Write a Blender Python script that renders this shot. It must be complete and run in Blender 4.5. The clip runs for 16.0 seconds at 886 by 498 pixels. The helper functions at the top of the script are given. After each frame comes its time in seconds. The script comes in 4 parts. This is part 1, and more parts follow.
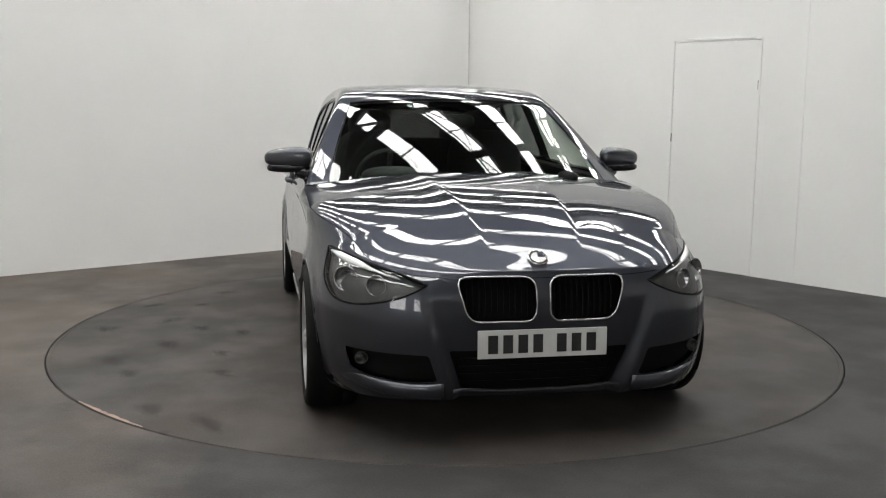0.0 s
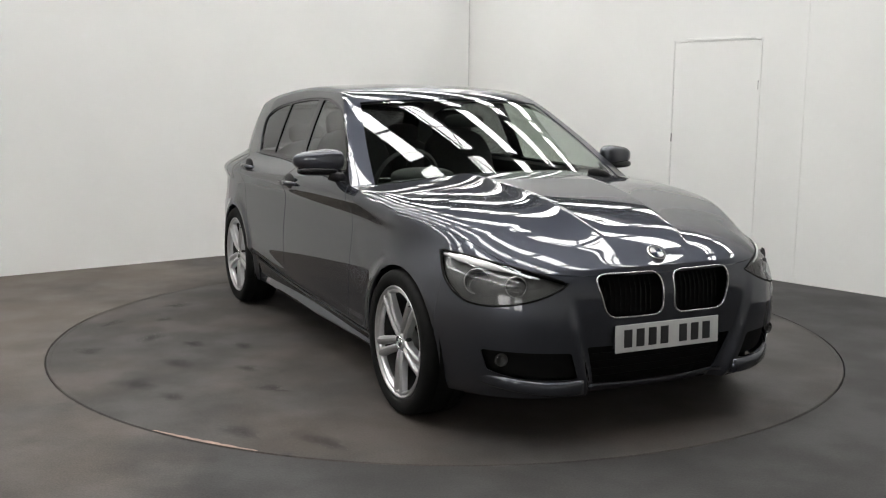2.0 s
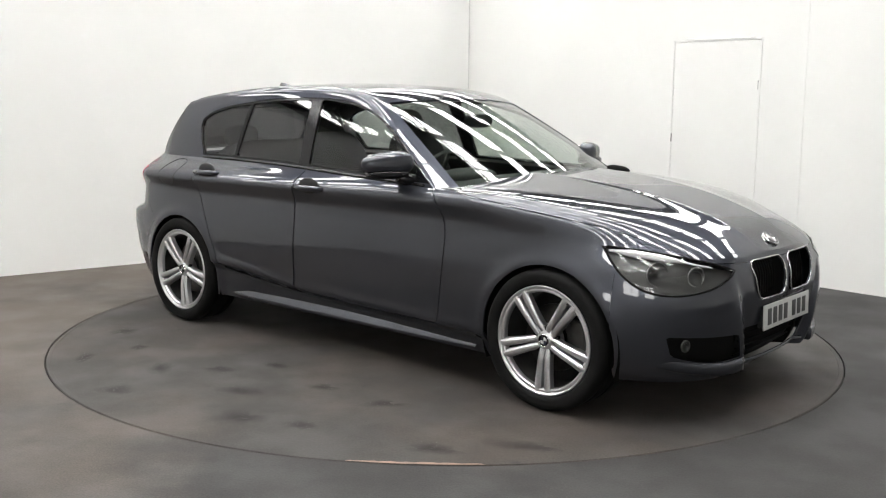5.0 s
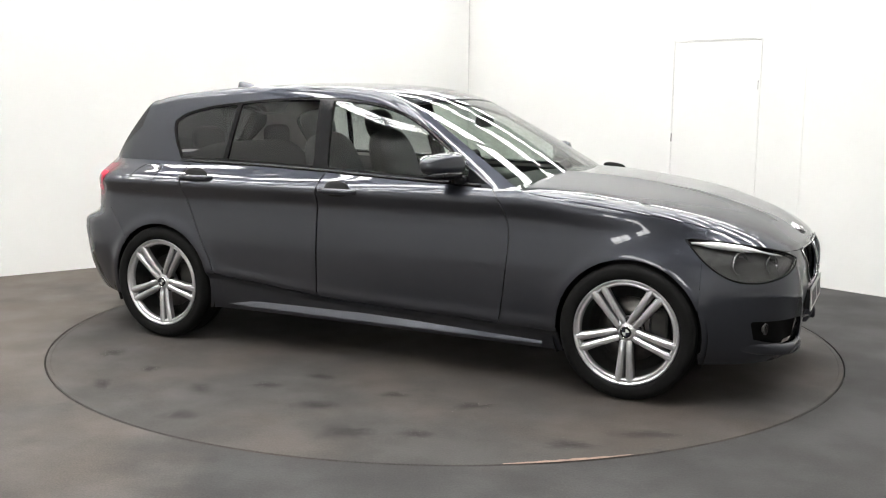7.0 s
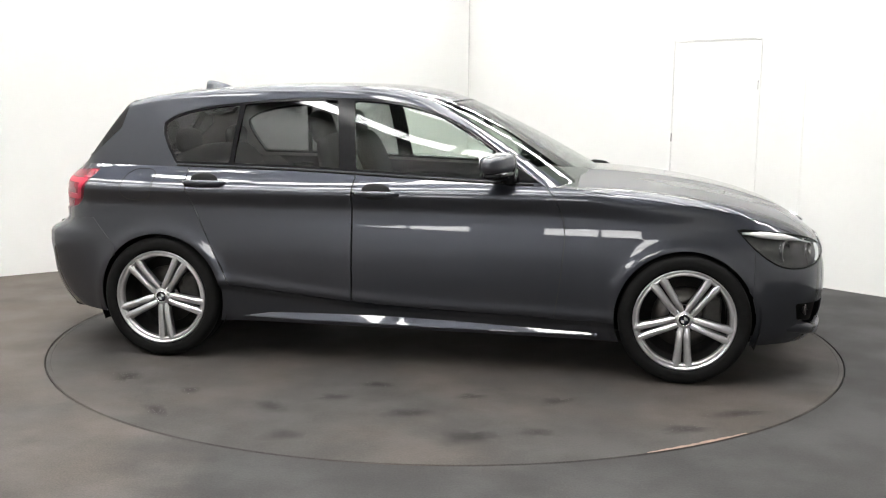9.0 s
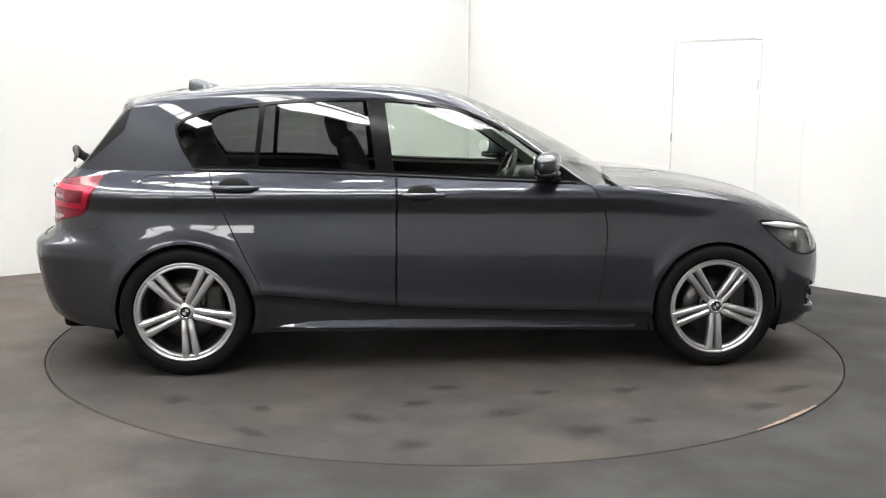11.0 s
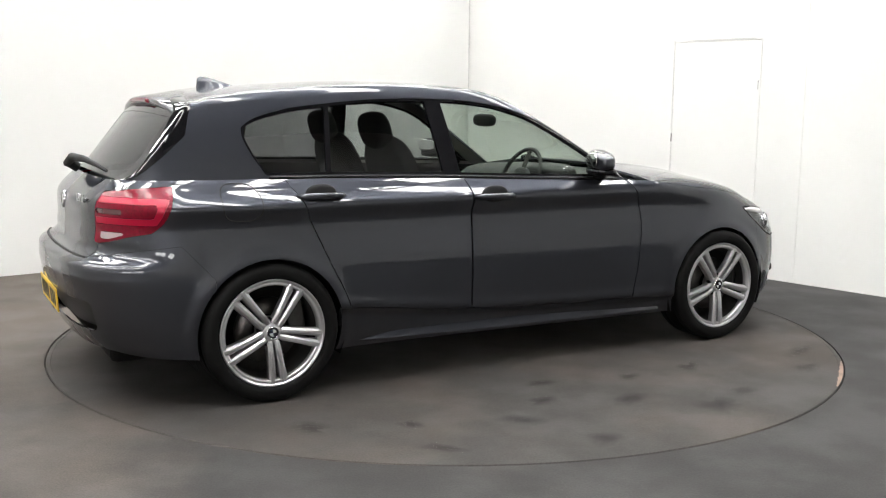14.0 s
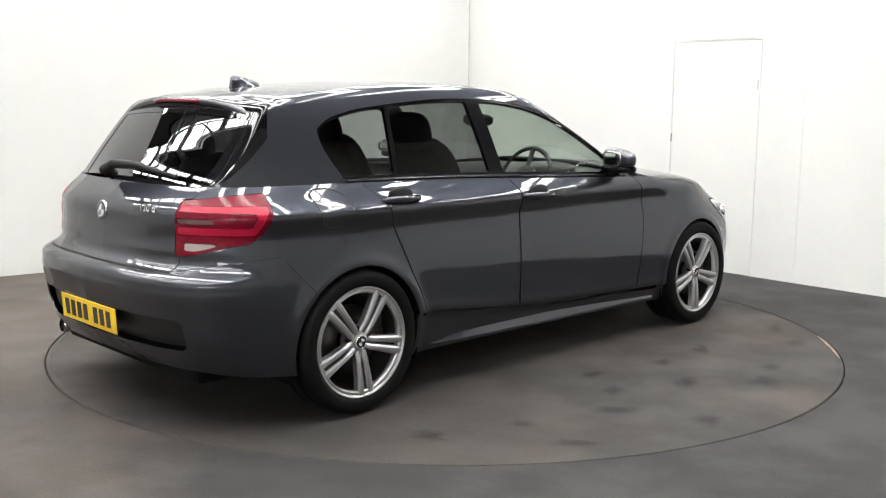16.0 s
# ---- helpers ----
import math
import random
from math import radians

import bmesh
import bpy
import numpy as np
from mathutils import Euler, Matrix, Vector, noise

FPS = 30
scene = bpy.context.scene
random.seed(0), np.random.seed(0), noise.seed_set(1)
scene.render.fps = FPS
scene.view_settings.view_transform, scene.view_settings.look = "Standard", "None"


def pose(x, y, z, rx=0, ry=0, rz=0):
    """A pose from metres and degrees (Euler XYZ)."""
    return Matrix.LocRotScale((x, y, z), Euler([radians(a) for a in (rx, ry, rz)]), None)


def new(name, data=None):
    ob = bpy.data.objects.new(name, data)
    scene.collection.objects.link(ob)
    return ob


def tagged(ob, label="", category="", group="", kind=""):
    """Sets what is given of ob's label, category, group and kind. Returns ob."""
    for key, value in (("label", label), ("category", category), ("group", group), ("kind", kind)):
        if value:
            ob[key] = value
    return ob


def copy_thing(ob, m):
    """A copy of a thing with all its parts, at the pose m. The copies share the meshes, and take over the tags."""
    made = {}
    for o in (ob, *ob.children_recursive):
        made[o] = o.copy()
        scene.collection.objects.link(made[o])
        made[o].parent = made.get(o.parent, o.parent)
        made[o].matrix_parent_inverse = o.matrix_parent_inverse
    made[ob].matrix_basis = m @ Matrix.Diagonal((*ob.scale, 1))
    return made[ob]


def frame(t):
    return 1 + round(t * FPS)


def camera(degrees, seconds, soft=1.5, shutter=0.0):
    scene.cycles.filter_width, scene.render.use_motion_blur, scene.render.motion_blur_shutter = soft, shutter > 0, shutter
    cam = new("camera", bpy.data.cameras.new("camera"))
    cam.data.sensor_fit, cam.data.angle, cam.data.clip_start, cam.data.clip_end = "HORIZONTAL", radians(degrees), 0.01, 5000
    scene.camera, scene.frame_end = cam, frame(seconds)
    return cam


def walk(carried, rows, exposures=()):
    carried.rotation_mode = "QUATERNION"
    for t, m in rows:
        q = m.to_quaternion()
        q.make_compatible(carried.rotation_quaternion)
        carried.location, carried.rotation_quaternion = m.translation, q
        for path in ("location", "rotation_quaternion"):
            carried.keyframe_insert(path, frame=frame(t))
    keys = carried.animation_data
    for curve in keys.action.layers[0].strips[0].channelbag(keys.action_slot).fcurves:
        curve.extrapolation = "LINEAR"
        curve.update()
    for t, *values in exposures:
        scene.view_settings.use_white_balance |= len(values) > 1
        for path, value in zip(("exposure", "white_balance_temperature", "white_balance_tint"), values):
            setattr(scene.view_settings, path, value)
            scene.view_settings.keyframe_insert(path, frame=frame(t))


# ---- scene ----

# ---- camera: a fixed tripod in front of the turntable ----
cam = camera(48.19, 16.0, soft=1.15)
EYE, PITCH, ROLL, YAW = (0.0, -5.771, 1.357), 8.53, 0.57, -0.15
CAM = pose(EYE[0], EYE[1], EYE[2], 90 - PITCH, 0, -YAW) @ pose(0, 0, 0, 0, 0, ROLL)
walk(cam, [(0.0, CAM), (16.0, CAM)], exposures=[(0.0, 0.14), (2.0, 0.26), (4.0, 0.56), (7.0, 0.92), (9.0, 0.95), (12.5, 0.90), (16.0, 0.88)])

TABLE_R = 2.217
CAR_OFF = (-0.026, -0.014)
TURN0, TURN1 = -78.9, 44.5      # heading of the car at the start and the end, degrees

# ---- world and light ----
world = bpy.data.worlds.new("world")
scene.world = world
world.use_nodes = True
wn = world.node_tree.nodes
sky = wn.new("ShaderNodeTexSky")
sky.sky_type, sky.sun_disc, sky.sun_elevation, sky.sun_rotation = "NISHITA", False, radians(40), radians(120)
world.node_tree.links.new(sky.outputs[0], wn["Background"].inputs[0])
wn["Background"].inputs[1].default_value = 0.1


# ---- materials ----
def material(name, color, rough=0.5, metal=0.0, coat=0.0, var=0.0, scale=8.0, bump=0.0, bump_scale=60.0, rough_var=0.0, color2=None, detail=4.0, stretch=(1, 1, 1), spec=0.5):
    m = bpy.data.materials.new(name)
    m.use_nodes = True
    t = m.node_tree
    b = t.nodes["Principled BSDF"]
    b.inputs["Base Color"].default_value = (*color, 1)
    b.inputs["Roughness"].default_value = rough
    b.inputs["Metallic"].default_value = metal
    b.inputs["Coat Weight"].default_value = coat
    b.inputs["Coat Roughness"].default_value = 0.02
    if var or rough_var or bump:
        co = t.nodes.new("ShaderNodeTexCoord")
        mp = t.nodes.new("ShaderNodeMapping")
        mp.inputs["Scale"].default_value = stretch
        t.links.new(co.outputs["Object"], mp.inputs[0])
    if var or rough_var:
        n = t.nodes.new("ShaderNodeTexNoise")
        n.inputs["Scale"].default_value, n.inputs["Detail"].default_value = scale, detail
        t.links.new(mp.outputs[0], n.inputs["Vector"])
    if var:
        r = t.nodes.new("ShaderNodeValToRGB")
        lo = color2 or tuple(c * (1 - var) for c in color)
        r.color_ramp.elements[0].position, r.color_ramp.elements[1].position = 0.32, 0.68
        r.color_ramp.elements[0].color, r.color_ramp.elements[1].color = (*lo, 1), (*color, 1)
        t.links.new(n.outputs["Fac"], r.inputs[0])
        t.links.new(r.outputs[0], b.inputs["Base Color"])
    if rough_var:
        mr = t.nodes.new("ShaderNodeMapRange")
        mr.inputs["To Min"].default_value, mr.inputs["To Max"].default_value = rough - rough_var, rough + rough_var
        t.links.new(n.outputs["Fac"], mr.inputs["Value"])
        t.links.new(mr.outputs[0], b.inputs["Roughness"])
    if bump:
        n2 = t.nodes.new("ShaderNodeTexNoise")
        n2.inputs["Scale"].default_value, n2.inputs["Detail"].default_value = bump_scale, 3
        t.links.new(mp.outputs[0], n2.inputs["Vector"])
        bp = t.nodes.new("ShaderNodeBump")
        bp.inputs["Strength"].default_value, bp.inputs["Distance"].default_value = bump, 0.01
        t.links.new(n2.outputs["Fac"], bp.inputs["Height"])
        t.links.new(bp.outputs[0], b.inputs["Normal"])
    b.inputs["Specular IOR Level"].default_value = spec
    return m


def glow_material(name, color, strength):
    m = bpy.data.materials.new(name)
    m.use_nodes = True
    b = m.node_tree.nodes["Principled BSDF"]
    b.inputs["Base Color"].default_value = (*color, 1)
    b.inputs["Emission Color"].default_value = (*color, 1)
    b.inputs["Emission Strength"].default_value = strength
    return m


M_WALL = material("white_painted_board", (0.71, 0.71, 0.698), 0.55, var=0.04, scale=1.2, bump=0.03, bump_scale=25)


def stained_material(name, grey, brown, dark, rough, brown_edges, spot_edges, spot_scale, drift):
    """Painted concrete: grey with broad brownish wear, small dark oily spots and fine grain. drift: how far the wear leans to -x."""
    m = bpy.data.materials.new(name)
    m.use_nodes = True
    t = m.node_tree
    b = t.nodes["Principled BSDF"]
    co = t.nodes.new("ShaderNodeTexCoord")

    def noise_of(scale, detail, rough_=0.5):
        n = t.nodes.new("ShaderNodeTexNoise")
        n.inputs["Scale"].default_value, n.inputs["Detail"].default_value, n.inputs["Roughness"].default_value = scale, detail, rough_
        t.links.new(co.outputs["Object"], n.inputs["Vector"])
        return n.outputs["Fac"]

    def span(value, lo, hi, to0=0.0, to1=1.0):
        r = t.nodes.new("ShaderNodeMapRange")
        r.interpolation_type = "SMOOTHSTEP"
        for k, v in (("From Min", lo), ("From Max", hi), ("To Min", to0), ("To Max", to1)):
            r.inputs[k].default_value = v
        t.links.new(value, r.inputs["Value"])
        return r.outputs[0]

    def mix(fac, c0, c1):
        x = t.nodes.new("ShaderNodeMix")
        x.data_type = "RGBA"
        t.links.new(fac, x.inputs["Factor"])
        for sock, c in ((x.inputs[6], c0), (x.inputs[7], c1)):
            if isinstance(c, tuple):
                sock.default_value = (*c, 1)
            else:
                t.links.new(c, sock)
        return x.outputs[2]

    broad = noise_of(0.9, 5, 0.6)
    if drift:
        sx = t.nodes.new("ShaderNodeSeparateXYZ")
        t.links.new(co.outputs["Object"], sx.inputs[0])
        lean = t.nodes.new("ShaderNodeMath")
        lean.operation = "MULTIPLY_ADD"
        t.links.new(sx.outputs["X"], lean.inputs[0])
        lean.inputs[1].default_value = -drift
        t.links.new(broad, lean.inputs[2])
        broad = lean.outputs[0]
    c = mix(span(broad, *brown_edges), grey, brown)
    c = mix(span(noise_of(spot_scale, 4, 0.55), *spot_edges), c, dark)
    fine = span(noise_of(120, 3), 0.3, 0.7, 0.82, 1.12)
    mul = t.nodes.new("ShaderNodeVectorMath")
    mul.operation = "SCALE"
    t.links.new(c, mul.inputs[0])
    t.links.new(fine, mul.inputs["Scale"])
    t.links.new(mul.outputs[0], b.inputs["Base Color"])
    t.links.new(span(noise_of(2.5, 4), 0.3, 0.7, rough - 0.1, rough + 0.12), b.inputs["Roughness"])
    b.inputs["Specular IOR Level"].default_value = 0.3
    bp = t.nodes.new("ShaderNodeBump")
    bp.inputs["Strength"].default_value, bp.inputs["Distance"].default_value = 0.08, 0.01
    t.links.new(noise_of(70, 4), bp.inputs["Height"])
    t.links.new(bp.outputs[0], b.inputs["Normal"])
    return m


M_FLOOR = stained_material("grey_floor_paint", (0.0265, 0.0255, 0.025), (0.076, 0.064, 0.055), (0.022, 0.0208, 0.020), 0.78, (0.48, 0.92), (0.64, 0.78), 1.6, 0.13)
M_TABLE = stained_material("worn_turntable_deck", (0.0345, 0.032, 0.030), (0.048, 0.040, 0.0345), (0.022, 0.0203, 0.0193), 0.76, (0.40, 0.62), (0.67, 0.76), 2.3, 0.0)


def stain_material(name, color):
    """An oily mark that fades out towards a ragged edge."""
    m = bpy.data.materials.new(name)
    m.use_nodes = True
    t = m.node_tree
    b = t.nodes["Principled BSDF"]
    b.inputs["Base Color"].default_value = (*color, 1)
    b.inputs["Roughness"].default_value, b.inputs["Specular IOR Level"].default_value = 0.72, 0.25
    co = t.nodes.new("ShaderNodeTexCoord")
    d = t.nodes.new("ShaderNodeVectorMath")
    d.operation = "DISTANCE"
    d.inputs[1].default_value = (0.5, 0.5, 0.0)
    flat = t.nodes.new("ShaderNodeVectorMath")
    flat.operation = "MULTIPLY"
    flat.inputs[1].default_value = (1, 1, 0)
    t.links.new(co.outputs["Generated"], flat.inputs[0])
    t.links.new(flat.outputs[0], d.inputs[0])
    n = t.nodes.new("ShaderNodeTexNoise")
    n.inputs["Scale"].default_value, n.inputs["Detail"].default_value = 8, 4
    t.links.new(co.outputs["Object"], n.inputs["Vector"])
    add = t.nodes.new("ShaderNodeMath")
    add.operation = "MULTIPLY_ADD"
    t.links.new(n.outputs["Fac"], add.inputs[0])
    add.inputs[1].default_value = 0.5
    t.links.new(d.outputs["Value"], add.inputs[2])
    r = t.nodes.new("ShaderNodeMapRange")
    r.interpolation_type = "SMOOTHSTEP"
    for k, v in (("From Min", 0.22), ("From Max", 0.66), ("To Min", 0.42), ("To Max", 0.0)):
        r.inputs[k].default_value = v
    t.links.new(add.outputs[0], r.inputs["Value"])
    t.links.new(r.outputs[0], b.inputs["Alpha"])
    return m


M_STAIN = stain_material("oily_stain", (0.012, 0.011, 0.0105))
M_GAP = material("dark_gap", (0.012, 0.012, 0.012), 0.8)
M_ROOF = material("dark_roof_sheet", (0.05, 0.05, 0.052), 0.7, var=0.2, scale=0.7)
M_CLAD = material("pale_cladding", (0.45, 0.45, 0.44), 0.6, var=0.12, scale=0.6)
M_STEEL = material("grey_truss_steel", (0.10, 0.10, 0.10), 0.5, var=0.2, scale=3)
M_SKYLIGHT = glow_material("daylit_rooflight_sheet", (1.0, 0.99, 0.965), 15.4)
M_WINDOW = glow_material("daylit_window_sheet", (1.0, 0.99, 0.97), 6.2)
M_PAINT = material("mineral_grey_metallic_paint", (0.0455, 0.0485, 0.059), 0.35, metal=0.8, coat=1.0, var=0.16, scale=700, detail=1, spec=0.2)
M_PAINT.node_tree.nodes["Principled BSDF"].inputs["Specular Tint"].default_value = (0.25, 0.26, 0.28, 1)
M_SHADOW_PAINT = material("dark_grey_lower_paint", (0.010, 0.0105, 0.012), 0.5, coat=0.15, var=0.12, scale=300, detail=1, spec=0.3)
M_TYRE = material("black_rubber", (0.006, 0.006, 0.006), 0.75, var=0.3, scale=30, bump=0.1, spec=0.12)
M_ALLOY = material("silver_alloy", (0.55, 0.55, 0.56), 0.36, metal=0.95, var=0.06, scale=40)
M_GLASS = material("tinted_glass", (0.006, 0.006, 0.007), 0.02)


def glass_material(name, tint, ior=1.5, rough=0.0):
    """Thin glass: a tinted see-through sheet with a mirror coat by Fresnel."""
    m = bpy.data.materials.new(name)
    m.use_nodes = True
    t = m.node_tree
    t.nodes.clear()
    out = t.nodes.new("ShaderNodeOutputMaterial")
    mix = t.nodes.new("ShaderNodeMixShader")
    tr = t.nodes.new("ShaderNodeBsdfTransparent")
    gl = t.nodes.new("ShaderNodeBsdfGlossy")
    lw = t.nodes.new("ShaderNodeLayerWeight")
    lw.inputs["Blend"].default_value = 0.5
    pw = t.nodes.new("ShaderNodeMath")
    pw.operation = "POWER"
    pw.inputs[1].default_value = 5.0
    t.links.new(lw.outputs["Facing"], pw.inputs[0])
    f0 = ((ior - 1) / (ior + 1)) ** 2
    fr = t.nodes.new("ShaderNodeMath")
    fr.operation = "MULTIPLY_ADD"
    fr.inputs[1].default_value, fr.inputs[2].default_value = 1 - f0, f0
    t.links.new(pw.outputs[0], fr.inputs[0])
    tr.inputs["Color"].default_value = (*tint, 1)
    gl.inputs["Roughness"].default_value = rough
    t.links.new(fr.outputs[0], mix.inputs[0])
    t.links.new(tr.outputs[0], mix.inputs[1])
    t.links.new(gl.outputs[0], mix.inputs[2])
    t.links.new(mix.outputs[0], out.inputs[0])
    return m


M_SCREEN = glass_material("windscreen_glass", (0.60, 0.65, 0.61), 1.65)
M_CLEAR = glass_material("green_tinted_side_glass", (0.80, 0.86, 0.81), 1.55)
M_PRIVACY = glass_material("dark_privacy_glass", (0.34, 0.35, 0.35), 1.65)
M_REARGLASS = glass_material("rear_window_glass", (0.10, 0.10, 0.105), 1.9)
M_LENS = glass_material("clear_headlamp_lens", (0.93, 0.94, 0.95), 1.5)
M_BLACK = material("gloss_black_trim", (0.006, 0.006, 0.007), 0.15, spec=0.2)
M_PLASTIC = material("matt_black_plastic", (0.012, 0.012, 0.013), 0.6, var=0.25, scale=40, bump=0.1, spec=0.25)
M_INNER = material("black_void_plastic", (0.005, 0.005, 0.005), 0.8, spec=0.1)
M_CHROME = material("chrome", (0.78, 0.78, 0.79), 0.06, metal=1.0)
M_SATIN = material("satin_grey_reflector", (0.42, 0.42, 0.42), 0.24, metal=0.9)
M_RED = material("red_lamp_lens", (0.17, 0.001, 0.014), 0.25, coat=0.12, var=0.35, scale=60, spec=0.2)
M_LTRED = material("bright_red_light_bar", (0.36, 0.004, 0.030), 0.3, coat=0.1, spec=0.25)
M_DKRED = material("dark_red_lamp_band", (0.10, 0.03, 0.035), 0.15, coat=1.0)
M_WHITE_LENS = material("white_lamp_lens", (0.42, 0.33, 0.34), 0.15, coat=1.0, var=0.15, scale=50)
M_PLATE_W = material("white_reflective_plate", (0.47, 0.47, 0.46), 0.35, var=0.05, scale=20)
M_PLATE_Y = material("yellow_reflective_plate", (0.80, 0.52, 0.02), 0.35, var=0.06, scale=20)
M_INK = material("black_plate_ink", (0.012, 0.012, 0.012), 0.4)
M_CLOTH = material("charcoal_seat_cloth", (0.030, 0.029, 0.030), 0.85, var=0.3, scale=60, bump=0.2, bump_scale=200)
M_DASH = material("black_soft_dashboard", (0.022, 0.022, 0.023), 0.65, var=0.2, scale=30, bump=0.1)
M_LINING = material("pale_grey_headlining", (0.35, 0.34, 0.33), 0.9, var=0.1, scale=20)
M_HOUSING = material("dark_lamp_housing", (0.060, 0.059, 0.056), 0.42, metal=0.7, var=0.3, scale=25)
M_BROW = material("white_light_guide", (0.75, 0.75, 0.74), 0.25, coat=0.5)
M_DISC = material("brake_disc_steel", (0.11, 0.105, 0.10), 0.35, metal=1.0, var=0.3, scale=25, stretch=(1, .1, 1))
M_BARREL = material("dark_barrel_alloy", (0.05, 0.049, 0.048), 0.5, metal=0.6, var=0.3, scale=30)
M_BADGE = material("dark_blue_enamel", (0.009, 0.014, 0.034), 0.15, coat=1.0)
M_SCUFF = material("bare_rusty_metal_edge", (0.30, 0.20, 0.15), 0.5, metal=0.4, var=0.5, scale=14)
M_JOINT = material("grey_sealant", (0.60, 0.60, 0.59), 0.6, var=0.2, scale=6)
M_DOOR = material("white_painted_door", (0.71, 0.71, 0.698), 0.5, var=0.03, scale=2)


# ---- mesh helpers ----
def mesh_object(name, bm, mat, smooth=False):
    me = bpy.data.meshes.new(name)
    bm.to_mesh(me)
    bm.free()
    me.materials.append(mat)
    if smooth:
        me.shade_smooth()
    return new(name, me)


def part(name, bm, mat, parent, label="", smooth=False, at=None):
    ob = mesh_object(name, bm, mat, smooth)
    ob.parent = parent
    if at is not None:
        ob.matrix_basis = at
    return tagged(ob, label)


def box(bm, sx, sy, sz, m=Matrix(), bevel=0.0):
    r = bmesh.ops.create_cube(bm, size=1, matrix=m @ Matrix.Diagonal((sx, sy, sz, 1)))
    if bevel:
        es = list({e for v in r["verts"] for e in v.link_edges})
        bmesh.ops.bevel(bm, geom=es, offset=bevel, segments=2, profile=0.5, affect="EDGES")


def boxed(sx, sy, sz, m=Matrix(), bevel=0.0):
    bm = bmesh.new()
    box(bm, sx, sy, sz, m, bevel)
    return bm


def lathe(profile, n=64, axis="Z", m=Matrix()):
    """Turns (radius, height) pairs round an axis."""
    bm = bmesh.new()
    rings = []
    for r, h in profile:
        ring = []
        for i in range(n):
            a = 2 * math.pi * i / n
            p = (r * math.cos(a), r * math.sin(a), h)
            if axis == "Y":
                p = (p[0], p[2], p[1])
            ring.append(bm.verts.new(m @ Vector(p)))
        rings.append(ring)
    for a, b in zip(rings, rings[1:]):
        for i in range(n):
            bm.faces.new((a[i], a[(i + 1) % n], b[(i + 1) % n], b[i]))
    bmesh.ops.recalc_face_normals(bm, faces=bm.faces[:])
    return bm


def spline(xs, ys):
    """A smooth function through a few knots (cubic Hermite, limited slopes)."""
    xs, ys = np.array(xs, float), np.array(ys, float)
    if xs[0] > xs[-1]:
        xs, ys = xs[::-1], ys[::-1]
    d = np.diff(ys) / np.diff(xs)
    mm = np.empty(len(xs))
    mm[0], mm[-1] = d[0], d[-1]
    h = np.diff(xs)
    mm[1:-1] = (d[:-1] * h[1:] + d[1:] * h[:-1]) / (h[1:] + h[:-1])

    def f(x):
        x = np.clip(x, xs[0], xs[-1])
        i = np.clip(np.searchsorted(xs, x) - 1, 0, len(xs) - 2)
        t = (x - xs[i]) / h[i]
        return (ys[i] * (1 + 2 * t) * (1 - t) ** 2 + mm[i] * h[i] * t * (1 - t) ** 2
                + ys[i + 1] * t * t * (3 - 2 * t) + mm[i + 1] * h[i] * t * t * (t - 1))
    return f


def fair(xs, ys):
    """A curvature-continuous (natural cubic) function through a few knots."""
    xs, ys = np.array(xs, float), np.array(ys, float)
    if xs[0] > xs[-1]:
        xs, ys = xs[::-1], ys[::-1]
    n, h = len(xs), np.diff(xs)
    A, r = np.eye(n), np.zeros(n)
    for i in range(1, n - 1):
        A[i, i - 1], A[i, i], A[i, i + 1] = h[i - 1], 2 * (h[i - 1] + h[i]), h[i]
        r[i] = 6 * ((ys[i + 1] - ys[i]) / h[i] - (ys[i] - ys[i - 1]) / h[i - 1])
    M = np.linalg.solve(A, r)

    def f(x):
        x = np.clip(x, xs[0], xs[-1])
        i = np.clip(np.searchsorted(xs, x) - 1, 0, n - 2)
        a, b = xs[i + 1] - x, x - xs[i]
        return (M[i] * a ** 3 + M[i + 1] * b ** 3) / (6 * h[i]) + (ys[i] / h[i] - M[i] * h[i] / 6) * a + (ys[i + 1] / h[i] - M[i + 1] * h[i] / 6) * b
    return f


# ---- the hall ----
CORNER = Vector((0.218, 4.430, 0.0))
LEFT_DIR = Vector((-math.cos(radians(37.9)), -math.sin(radians(37.9)), 0))
RIGHT_DIR = Vector((math.cos(radians(48.1)), -math.sin(radians(48.1)), 0))
WALL_H = 3.0


def floor_and_table():
    bm = bmesh.new()
    n = 128
    inner = [bm.verts.new(((TABLE_R + 0.002) * math.cos(2 * math.pi * i / n), (TABLE_R + 0.002) * math.sin(2 * math.pi * i / n), 0)) for i in range(n)]
    outer = []
    for i in range(n):
        a = 2 * math.pi * i / n
        k = 22 / max(abs(math.cos(a)), abs(math.sin(a)))
        outer.append(bm.verts.new((k * math.cos(a), k * math.sin(a), 0)))
    for i in range(n):
        j = (i + 1) % n
        bm.faces.new((inner[i], outer[i], outer[j], inner[j]))
    low = [bm.verts.new((v.co.x, v.co.y, -0.06)) for v in inner]
    for i in range(n):
        j = (i + 1) % n
        bm.faces.new((inner[j], low[j], low[i], inner[i]))
    tagged(mesh_object("floor", bm, M_FLOOR), "dark grey painted concrete workshop floor", "floor", kind="structure")
    pit = lathe([(0.01, -0.055), (TABLE_R + 0.02, -0.055)], 96)
    tagged(mesh_object("floor_pit", pit, M_GAP), "dark recess under the turntable", "floor", kind="structure")


floor_and_table()
turntable = tagged(new("turntable"), "round flush grey turntable deck with worn brown stains", "turntable")
deck = part("deck", lathe([(0.0001, 0), (TABLE_R - 0.012, 0), (TABLE_R - 0.006, -0.004), (TABLE_R - 0.006, -0.05)], 160), M_TABLE, turntable)

